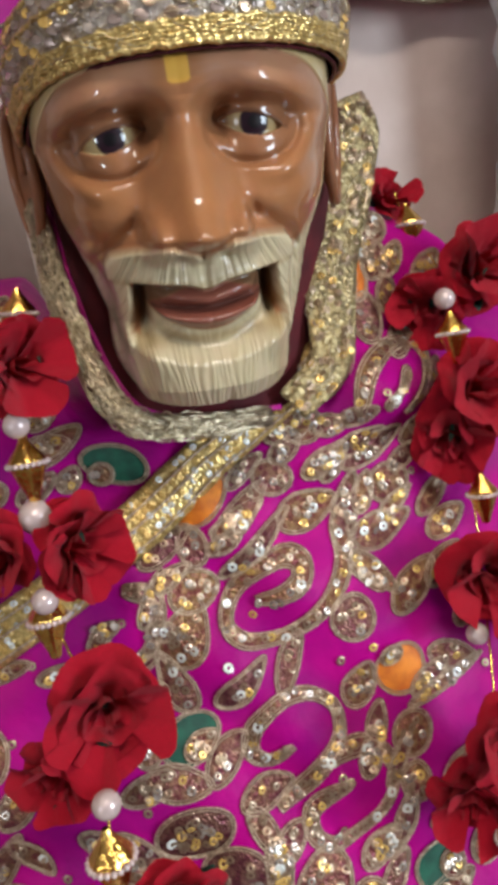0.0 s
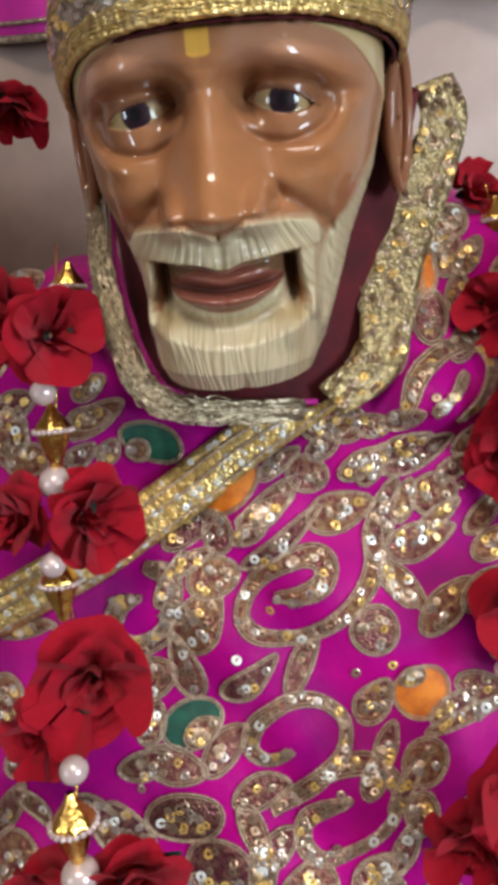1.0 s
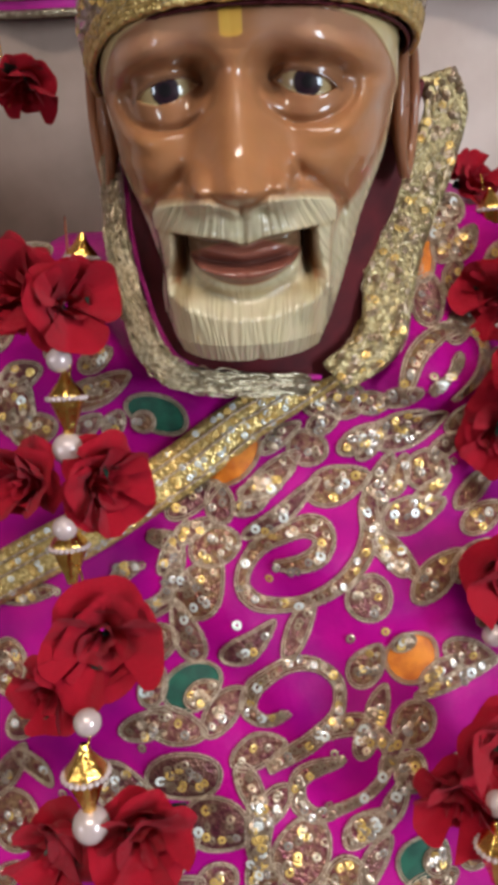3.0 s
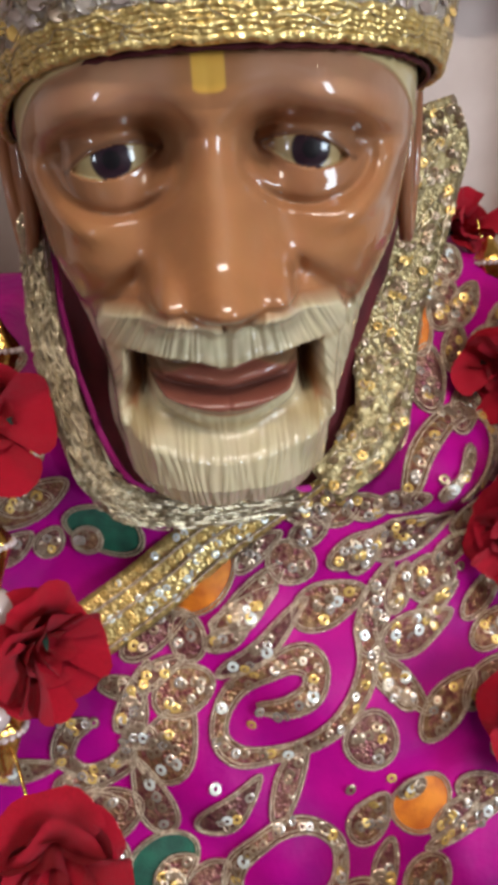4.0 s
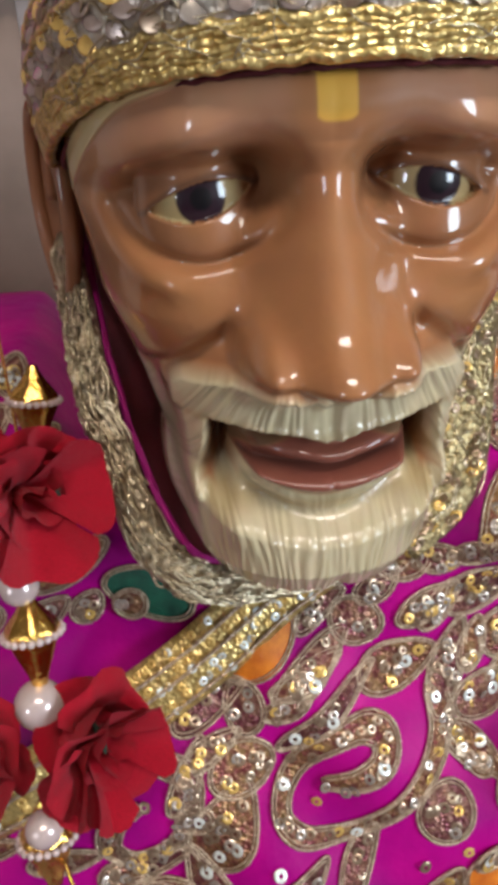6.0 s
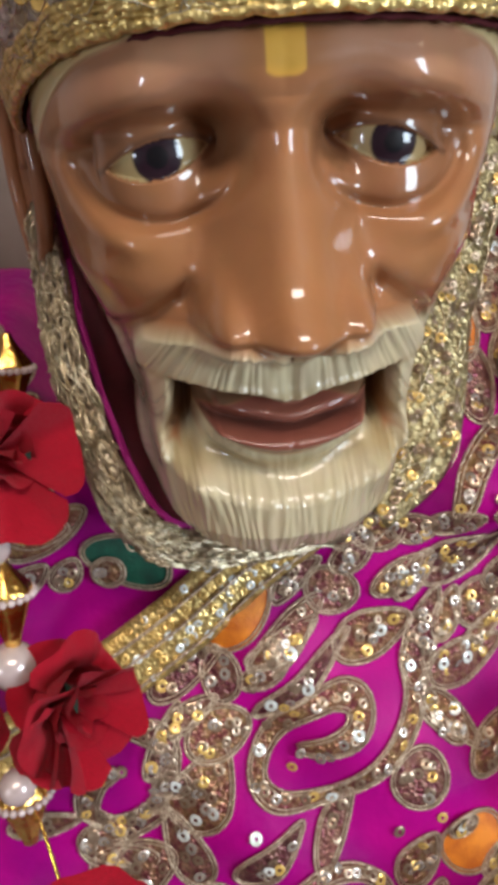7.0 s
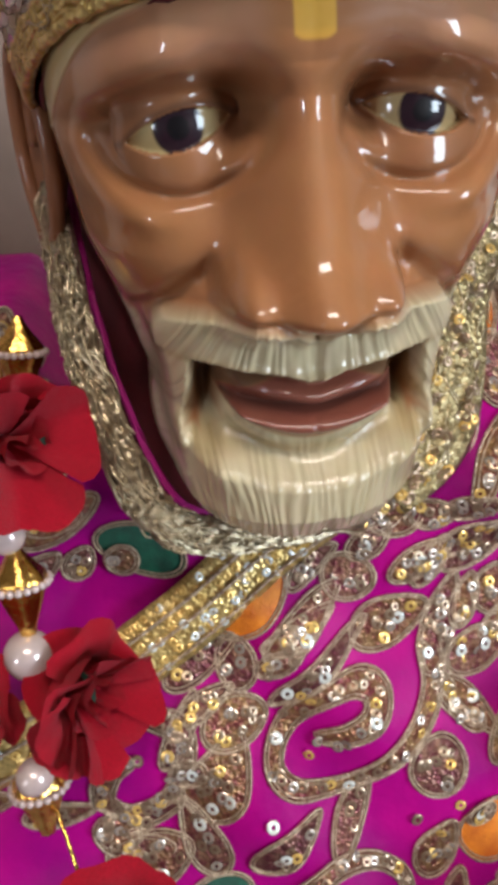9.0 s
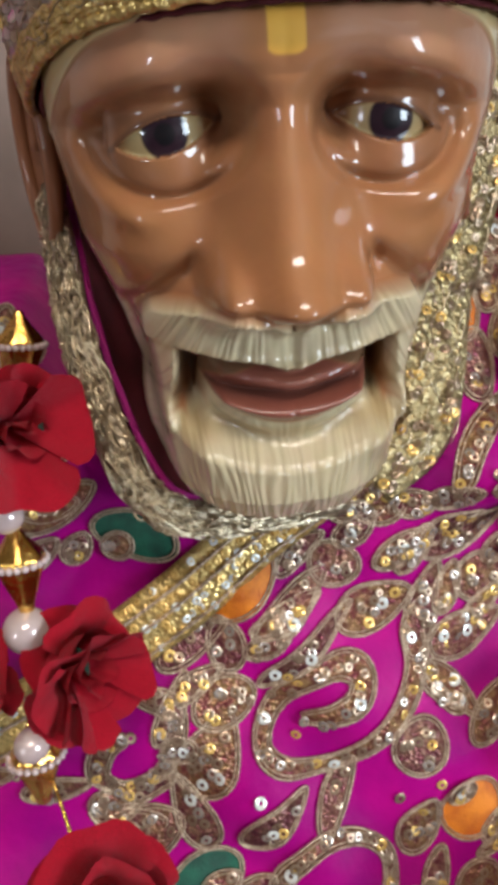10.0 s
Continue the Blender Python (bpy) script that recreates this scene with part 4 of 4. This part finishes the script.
# the maroon cloth round the neck
cv = []
for i in range(14):
    for j in range(40):
        t, k = 2 * math.pi * j / 40, i / 13
        cv.append(((0.070 + (0.036 if math.cos(t) > 0 else 0.006) * k) * math.cos(t), 0.122 + 0.012 * k + (0.066 - 0.020 * k) * math.sin(t), 1.306 + 0.15 * k + 0.010 * math.sin(t)))
add_thickness(thing("neckcloth", mesh_from("neckcloth", cv, grid_faces(14, 40, True), M_MAROON), "dark maroon velvet cloth round the statue's neck", "cloth"), 0.002)

drape_pts = [(-0.078, 0.105, 1.424), (-0.0735, 0.082, 1.406), (-0.0700, 0.060, 1.384), (-0.0635, 0.044, 1.360), (-0.054, 0.030, 1.333), (-0.041, 0.026, 1.319), (-0.016, 0.030, 1.311), (0.030, 0.046, 1.302)]
drape_out = [(-0.7, -0.7, 0), (-0.65, -0.75, 0), (-0.6, -0.8, 0), (-0.5, -0.85, 0.1), (-0.4, -0.9, 0.3), (-0.2, -0.9, 0.4), (0, -0.9, 0.4), (0, -0.9, 0.4)]
dv, df, _, _ = ribbon(drape_pts, lambda s: 0.019 - 0.008 * s, drape_out, bulge=0.0035, wave=0.0007)
drape = add_thickness(thing("lace_drape", mesh_from("lace_drape", dv, df, M_SILVER), "silver and gold lace drape hanging beside the beard", "lace"), 0.001)
part("thread", mesh_from("thread", *threads(dv, 70, 9, 340, 0.00050, 3), M_THREAD), drape, kind="stuff")
inner = [Vector(p) + Vector((0.0075, 0.006, 0.002)) for p in drape_pts]
tv, tf, _, _ = ribbon(inner, 0.0022, drape_out, bulge=0.001, wave=0.0008)
add_thickness(part("lining", mesh_from("lining", tv, tf, M_MAGENTA), drape, label="magenta lining edge"), 0.0008)
part("piping", mesh_from("piping", *tube(spline([Vector(p) + Vector((0.006, -0.0015, 0.0)) for p in drape_pts], 60), 0.0009, 6), M_CORD), drape)

flap_pts = [(0.118, 0.150, 1.461), (0.123, 0.146, 1.442), (0.116, 0.138, 1.418), (0.098, 0.118, 1.386), (0.083, 0.094, 1.354), (0.074, 0.073, 1.319), (0.045, 0.056, 1.302)]
flap_out = [(0.25, -1, 0), (0.25, -1, 0), (0.2, -1, 0), (0.1, -1, 0), (0.1, -1, 0.1), (0.1, -0.9, 0.3), (0.1, -0.9, 0.4)]
fv_, ff_, _, _ = ribbon(flap_pts, lambda s: 0.024 + 0.009 * math.sin(3.1 * s) - 0.012 * max(0, s - 0.7), flap_out, bulge=0.0015, wave=0.0014)
flap = add_thickness(thing("gold_flap", mesh_from("gold_flap", fv_, ff_, M_ANTIQUE), "gold sequined scarf end falling behind the ear", "scarf"), 0.001)
part("sequin_work", mesh_from("sequin_work", *stitched(fv_, 70, 9, 130, 0.0023, 8), M_SEQ_BROWN), flap, kind="stuff")
part("sequin_work", mesh_from("sequin_work", *stitched(fv_, 70, 9, 25, 0.0025, 18), M_SEQ_GOLD), flap, kind="stuff")
part("thread", mesh_from("thread", *threads(fv_, 70, 9, 60, 0.0003, 5), M_THREAD), flap, kind="stuff")

band_pts = [on_chest(x, (z - 1.2) * 1.15, 0.005)[0] for x, z in ((0.084, 1.322), (0.050, 1.302), (0.020, 1.288), (-0.010, 1.272), (-0.040, 1.254), (-0.072, 1.234), (-0.10, 1.219), (-0.135, 1.203), (-0.175, 1.182))]
band_out = [(0.1, -0.9, 0.4)] * 9
bv, bf, _, _ = ribbon(band_pts, lambda s: 0.0240 + 0.006 * float(ss(0.2, 0.5, s)), band_out, bulge=0.003)
band = add_thickness(thing("gold_border", mesh_from("gold_border", bv, bf, M_GOLD), "gold brocade border with rows of sequins on the shawl", "border"), 0.0012)
for q in (0.14, 0.5, 0.86):
    line = [Vector(bv[i * 9 + int(q * 8)]) + Vector((0, -0.0015, 0.0005)) for i in range(70)]
    part("piping", mesh_from("piping", *tube(line, 0.0009, 6), M_CORD), band)
part("sequin_work", mesh_from("sequin_work", *stitched(bv, 70, 9, 200, 0.0021, 4), M_SEQ_GOLD), band, kind="stuff")
part("sequin_work", mesh_from("sequin_work", *stitched(bv, 70, 9, 90, 0.0021, 14), M_SEQ_WHITE), band, kind="stuff")

# ---- head scarf ----


def scarf_form(t, k):
    """The wrapped scarf: round the head by t, from its rim (0) over the crown (1)."""
    rim = 1.4775 - 0.0115 * (1 - math.cos(t))
    rim -= 0.012 * max(0.0, -math.sin(t)) ** 5
    prof = ((0, 0.0), (0.06, 0.004), (0.30, 0.020), (0.48, 0.0285), (0.60, 0.0300), (0.72, 0.0310), (0.85, 0.0320), (1.0, 0.033))
    h = float(np.interp(k, [p[0] for p in prof], [p[1] for p in prof]))
    w = float(np.interp(k, [0, 0.06, 0.3, 0.55, 0.7, 0.85, 1.0], [1.0, 1.02, 1.04, 1.01, 0.90, 0.66, 0.03]))
    s, c = math.sin(t), math.cos(t)
    x = 0.004 + (0.0830 if s > 0 else 0.0755) * w * math.copysign(abs(s) ** 0.9, s)
    y = 0.078 - (0.0985 * c if c > 0 else 0.11 * c) * w
    bumps = 0.0005 * math.sin(38 * t) * math.sin(k * 40) + 0.0003 * math.sin(91 * t + 11 * k)
    return Vector((x * (1 + bumps * 3), y, rim + h + bumps))


hv = [scarf_form(2 * math.pi * j / 160, i / 60) for i in range(61) for j in range(160)]
scarf = add_thickness(thing("headscarf", mesh_from("headscarf", hv, grid_faces(61, 160, True), M_BROCADE), "silver and gold brocade scarf wrapped round the head", "headscarf"), 0.002)


def scarf_line(k, out=0.001):
    c = Vector((0, 0.078, 0))
    pts = []
    for j in range(160):
        p = scarf_form(2 * math.pi * j / 160, k)
        d = Vector((p.x - c.x, p.y - c.y, 0)).normalized()
        pts.append(p + d * out)
    return pts


for k, r in ((0.012, 0.0015), (0.035, 0.0009), (0.055, 0.0009), (0.075, 0.0009), (0.095, 0.0009), (0.115, 0.0012), (0.305, 0.0011), (0.48, 0.0013), (0.505, 0.0010)):
    part("gold_trim", mesh_from("gold_trim", *tube(scarf_line(k), r, 8, True), M_GOLD), scarf, label="stiff gold braid round the scarf")
# Lining shows at the right; in front the dark tube stands for shade.
part("lining", mesh_from("lining", *tube([p + Vector((0, 0, -0.001)) for p in scarf_line(0.0, -0.0030)], 0.0008, 8, True), M_MAROON), scarf, label="maroon lining, standing for shade under the front rim")
g = random.Random(31)
for row, k in enumerate((0.16, 0.215, 0.27, 0.34, 0.39, 0.44)):
    line = scarf_line(k, 0.0015)
    for j in range(0, 160, 3):
        p, q = line[(j + row * 3 // 2) % 160], line[(j + row * 5 // 3 + 1) % 160]
        if p.y > 0.11:
            continue
        d = Vector((p.x, p.y - 0.078, 0.02)).normalized()
        bv2, bf2 = sphere(g.uniform(0.0021, 0.0029), 10, 6)
        d = (d + Vector((g.gauss(0, 0.10), g.gauss(0, 0.10), g.gauss(0, 0.14)))).normalized()
        m4 = Matrix.Translation(p) @ d.to_track_quat("Z", "Y").to_matrix().to_4x4() @ Matrix.Diagonal((1.2, 0.9, 0.09, 1))
        part("sequin", mesh_from("sequin", [m4 @ Vector(a) for a in bv2], bf2, (M_MAUVE, M_SEQ_PALE, M_MAUVE, M_SEQ_GOLD, M_SEQ_BROWN)[g.randrange(5)]), scarf)
g = random.Random(12)
net = []
for _ in range(520):
    t, k = g.uniform(-2.2, 2.2), g.uniform(0.04, 0.62)
    dt, dk, ph = g.uniform(-0.25, 0.25), g.uniform(-0.16, 0.16), g.uniform(0, 6)
    line = []
    for s in range(9):
        a, b = t + dt * s / 8 + 0.008 * math.sin(ph + s), min(0.7, max(0.02, k + dk * s / 8 + 0.006 * math.cos(ph + 1.3 * s)))
        p = scarf_form(a, b)
        d = Vector((p.x, p.y - 0.078, 0)).normalized()
        line.append(p + d * (0.0015 + 0.0005 * math.sin(math.pi * s / 8)))
    net.append(tube(spline(line, 14), 0.00021, 4))
part("netting", mesh_from("netting", *join(net), M_THREAD), scarf, label="loose gold wire netting", kind="stuff")

# ---- garlands ----


def petal_mesh(seed, R, lift, span, curl):
    """One broad ruffled petal of cloth, its base at the origin, opening towards +x."""
    g = random.Random(seed)
    n, m, v = 12, 14, []
    p1, p2, p3 = (g.uniform(0, 6) for _ in range(3))
    for i in range(n):
        k = i / (n - 1)
        for j in range(m):
            t = 2 * j / (m - 1) - 1
            a = t * span / 2
            edge = 1 - 0.18 * t * t + 0.05 * math.sin(5 * t + p1)
            r = R * (0.12 + 0.88 * k) * edge
            h = lift * R * (k ** 0.7) - curl * R * k ** 4 + 0.10 * R * k * math.sin(4 * t + p2) + 0.06 * R * k * k * math.sin(9 * t + p3) + 0.16 * R * t * t * k
            v.append((r * math.cos(a), r * math.sin(a), h))
    return mesh_from("petal", v, grid_faces(n, m), M_RED)


def bud_mesh(seed, R):
    """The tight rolled heart of a cloth rose: a wound, frilled strip."""
    g = random.Random(seed)
    n, m, v = 110, 7, []
    turns = 2.5
    p1, p2 = g.uniform(0, 6), g.uniform(0, 6)
    for i in range(n):
        s = i / (n - 1)
        a = 2 * math.pi * turns * s
        for j in range(m):
            k = j / (m - 1)
            r = R * (0.05 + 0.72 * s ** 0.85) * (0.72 + 0.34 * k * k) + 0.055 * R * k * math.sin(2.6 * a + p1) + 0.035 * R * k * math.sin(5.3 * a + p2)
            v.append((r * math.cos(a), r * math.sin(a), R * (0.05 + 0.72 * k * (1 - 0.35 * s) + 0.06 * k * math.sin(3.7 * a + p2))))
    return mesh_from("rose", v, grid_faces(n, m), M_RED)


def leaf_mesh(L):
    n, m, v = 10, 5, []
    for i in range(n):
        k = i / (n - 1)
        w = 0.26 * L * math.sin(math.pi * min(1, k * 0.93 + 0.05)) ** 0.8
        for j in range(m):
            t = 2 * j / (m - 1) - 1
            v.append((L * k, w * t, 0.12 * L * math.sin(2.5 * k) + 0.10 * L * abs(t) * (1 - k)))
    return mesh_from("leaf", v, grid_faces(n, m), M_LEAF)


PETALS = [petal_mesh(i, 1.0, (1.00, 0.88, 0.72, 0.52)[i // 3], (1.7, 1.9, 2.1, 2.3)[i // 3], (0.04, 0.16, 0.26, 0.30)[i // 3]) for i in range(12)]
BUDS = [bud_mesh(20 + i, 1.0) for i in range(3)]
LEAF = leaf_mesh(1.0)
PEARL = {r: mesh_from("pearl", *sphere(r, 24, 16), M_PEARL) for r in (0.0065, 0.0088, 0.0095)}
bead_prof = [(0.0015, 0.0), (0.0022, -0.002), (0.004, -0.005), (0.0078, -0.010), (0.0085, -0.012), (0.0085, -0.0135), (0.0078, -0.0150), (0.0056, -0.021), (0.0032, -0.027), (0.0026, -0.030), (0.0015, -0.031)]


def bead_mesh():
    n, v = 28, []
    for r, h in bead_prof:
        for j in range(n):
            a = 2 * math.pi * j / n
            v.append((r * (1 + 0.06 * math.cos(7 * a)) * math.cos(a), r * (1 + 0.06 * math.cos(7 * a)) * math.sin(a), h))
    return mesh_from("gold_bead", v, grid_faces(len(bead_prof), n, True), M_BEAD)


BEAD = bead_mesh()
rv, rf = sphere(0.00135, 8, 6)
RING = mesh_from("pearl_ring", *join([([(p[0] + 0.0090 * math.cos(2 * math.pi * j / 22), p[1] + 0.0090 * math.sin(2 * math.pi * j / 22), p[2] - 0.0128) for p in rv], rf) for j in range(22)]), M_PEARL)


def place(p, z_axis, spin=0.0, scale=1.0):
    q = Vector(z_axis).normalized().to_track_quat("Z", "Y").to_matrix().to_4x4()
    return Matrix.Translation(p) @ q @ pose(0, 0, 0, 0, 0, spin) @ Matrix.Scale(scale, 4)


def add_rose(garland, p, axis, R, seed, petals=9, leaves=1):
    g = random.Random(seed)
    rose = part("rose", BUDS[seed % 3], garland, place(p, axis, g.uniform(0, 360), R))
    for i in range(petals):
        ring = min(3, i * 4 // petals)
        m4 = pose(0, 0, -0.05 - 0.06 * ring, 0, 0, i * 137.5 + g.uniform(-15, 15)) @ pose(0, 0, 0, g.uniform(-8, 8), g.uniform(-10, 6), 0)
        so = part("petal", PETALS[ring * 3 + g.randrange(3)], rose, m4 @ Matrix.Scale(g.uniform(0.9, 1.1), 4))
    part("stamen", LEAF, rose, pose(0.42, 0.05, 0.30, 0, -55, g.uniform(0, 360)) @ Matrix.Diagonal((0.5, 0.28, 0.5, 1)), label="dark green cloth stamen")
    for i in range(leaves):
        part("leaf", LEAF, rose, pose(0, 0, -0.2, 0, 0, g.uniform(0, 360)) @ pose(0, 0, 0, 0, -20, 0), label="dark green cloth leaf")
    return rose


def add_pearl(garland, p, r):
    return part("pearl", PEARL[r], garland, Matrix.Translation(p))


def add_bead(garland, p, axis, scale=1.0):
    b = part("gold_bead", BEAD, garland, place(p, axis, 0, scale))
    part("pearl_ring", RING, b, label="ring of tiny white pearls", kind="stuff")
    return b


def garland_thread(garland, pts):
    part("thread", mesh_from("thread", *tube(spline(pts, 60), 0.0007, 6), M_BEAD), garland)


left = thing("garland", None, "garland of red cloth roses, pearls and gold beads over the shawl", "garland", "garlands")
garland_thread(left, [(-0.115, 0.13, 1.392), (-0.098, 0.052, 1.350), (-0.098, 0.022, 1.310), (-0.099, 0.012, 1.285), (-0.096, 0.002, 1.255), (-0.104, 0.006, 1.235), (-0.085, -0.045, 1.200), (-0.085, -0.088, 1.164), (-0.085, -0.098, 1.125), (-0.075, -0.11, 1.08)])
add_bead(left, (-0.092, 0.075, 1.387), (0.1, 0.2, 1), 1.03)
add_rose(left, (-0.120, 0.056, 1.360), (-0.35, -0.85, 0.3), 0.026, 1, 10)
add_rose(left, (-0.096, 0.036, 1.356), (0.55, -0.8, 0.2), 0.0245, 2, 10)
add_pearl(left, (-0.098, 0.016, 1.332), 0.0065)
add_bead(left, (-0.098, 0.022, 1.324), (0.0, 0.3, 1), 1.09)
add_pearl(left, (-0.0993, 0.0106, 1.2848), 0.0088)
add_rose(left, (-0.118, 0.012, 1.268), (-0.5, -0.85, 0.1), 0.023, 3, 9)
add_rose(left, (-0.087, 0.010, 1.267), (0.70, -0.7, 0.1), 0.0255, 4, 9)
add_pearl(left, (-0.101, -0.012, 1.250), 0.0065)
add_bead(left, (-0.104, 0.002, 1.247), (0.0, 0.3, 1), 1.15)
add_rose(left, (-0.081, -0.040, 1.205), (0.15, -0.9, 0.3), 0.029, 5, 11)
add_rose(left, (-0.105, -0.048, 1.181), (-0.4, -0.9, 0.0), 0.021, 6, 8)
add_pearl(left, (-0.083, -0.081, 1.186), 0.0065)
add_bead(left, (-0.085, -0.086, 1.178), (0.0, 0.25, 1), 1.15)
add_pearl(left, (-0.085, -0.096, 1.138), 0.0088)
add_rose(left, (-0.066, -0.082, 1.118), (0.35, -0.9, 0.2), 0.027, 7, 10)
add_rose(left, (-0.102, -0.082, 1.112), (-0.35, -0.9, 0.1), 0.024, 8, 9)
right = thing("garland", None, "garland of red cloth roses, pearls and gold beads on the shoulder", "garland", "garlands")
garland_thread(right, [(0.154, 0.17, 1.400), (0.160, 0.162, 1.378), (0.168, 0.118, 1.340), (0.158, 0.078, 1.280), (0.150, 0.035, 1.190), (0.130, -0.020, 1.145), (0.118, -0.055, 1.100)])
add_rose(right, (0.1510, 0.185, 1.3920), (0.3, -0.6, 0.6), 0.0203, 9, 7)
add_bead(right, (0.158, 0.160, 1.392), (0.0, 0.3, 1), 1.15)
add_rose(right, (0.1810, 0.115, 1.3500), (0.3, -0.85, 0.3), 0.0293, 10, 10, 2)
add_rose(right, (0.1550, 0.112, 1.3330), (-0.5, -0.8, 0.0), 0.0248, 11, 8, 2)
add_pearl(right, (0.151, 0.085, 1.342), 0.0065)
add_bead(right, (0.152, 0.080, 1.335), (0.0, 0.3, 1), 1.03)
add_rose(right, (0.1620, 0.075, 1.2830), (0.1, -0.9, 0.3), 0.0305, 12, 10)
add_rose(right, (0.1490, 0.070, 1.2600), (-0.3, -0.9, -0.1), 0.0259, 13, 9)
add_bead(right, (0.156, 0.048, 1.240), (0.0, 0.3, 1), 1.03)
add_rose(right, (0.1460, 0.022, 1.1860), (-0.1, -0.9, 0.2), 0.0293, 14, 9)
add_rose(right, (0.1660, 0.020, 1.1660), (0.4, -0.9, 0.0), 0.0282, 15, 9)
add_pearl(right, (0.128, -0.005, 1.165), 0.0065)
add_rose(right, (0.1220, -0.045, 1.1240), (0.1, -0.9, 0.3), 0.0316, 16, 11)
add_rose(right, (0.1040, -0.050, 1.1020), (-0.4, -0.9, -0.1), 0.0248, 17, 9)
add_pearl(right, (0.112, -0.075, 1.118), 0.0065)
add_bead(right, (0.112, -0.078, 1.110), (0.0, 0.25, 1), 1.15)
back = thing("garland", None, "red rose with green leaves on a garland behind the head", "garland", "garlands")
garland_thread(back, [(-0.165, 0.222, 1.56), (-0.163, 0.21, 1.50), (-0.160, 0.20, 1.46)])
add_rose(back, (-0.146, 0.20, 1.478), (0.0, -0.5, -0.7), 0.021, 18, 9, 6)


# ---- behind the statue ----
vv = []
for i in range(30):
    for j in range(120):
        x, k = -0.56 + 1.12 * j / 119, i / 29
        low = 1.560 - 0.014 * abs(math.sin(x * 13 + 0.6)) 
        vv.append((x, 0.425 + 0.010 * math.sin(x * 45) - 0.01 * k, low + (1.90 - low) * k))
drape2 = add_thickness(thing("magenta_valance", mesh_from("magenta_valance", vv, grid_faces(30, 120), M_MAGENTA), "gathered magenta valance with a silver lace hem", "valance"), 0.002)
hem = [Vector(vv[j]) + Vector((0, -0.004, 0.002)) for j in range(120)]
part("lace_hem", mesh_from("lace_hem", *tube(hem, 0.0035, 6), M_SILVER), drape2, label="silver lace hem")
hem2 = [p + Vector((0, 0, 0.013)) for p in hem]
part("lace_hem", mesh_from("lace_hem", *tube(hem2, 0.002, 6), M_SILVER), drape2, label="silver lace hem")
thing("valance_rail", mesh_from("valance_rail", *box(-0.6, 0.6, 0.395, 0.459, 1.88, 1.93, 0.005), M_WALL_DARK), "brown rail on the wall that carries the valance", "rail")
# Flat brown sheet added where the wall behind is darker.
thing("brown_wall_sheet", mesh_from("brown_wall_sheet", *box(-0.60, -0.13, 0.44, 0.458, 1.25, 1.60, 0.004), M_WALL_SHEET), "flat brown sheet added where the left wall is darker", "panel")
# carved frame of the shrine, a scalloped upright
fr = []
for i in range(60):
    z = 0.62 + 1.2 * i / 59
    r = 0.05 + 0.010 * abs(math.sin(z * 60)) + 0.006 * math.sin(z * 21)
    for j in range(24):
        a = 2 * math.pi * j / 24
        fr.append((0.40 + r * math.cos(a) * (1 + 0.08 * math.cos(6 * a)), 0.38 + 0.7 * r * math.sin(a), z))
thing("carved_pillar", mesh_from("carved_pillar", fr, grid_faces(60, 24, True) + [tuple(range(24))[::-1], tuple(59 * 24 + k for k in range(24))], M_STONE), "pale grey-green carved stone shrine pillar", "pillar")
thing("pillar_base", mesh_from("pillar_base", *box(0.33, 0.49, 0.30, 0.455, 0.0, 0.622, 0.008), M_PINKSTONE), "pinkish stone base under the carved pillar", "base")
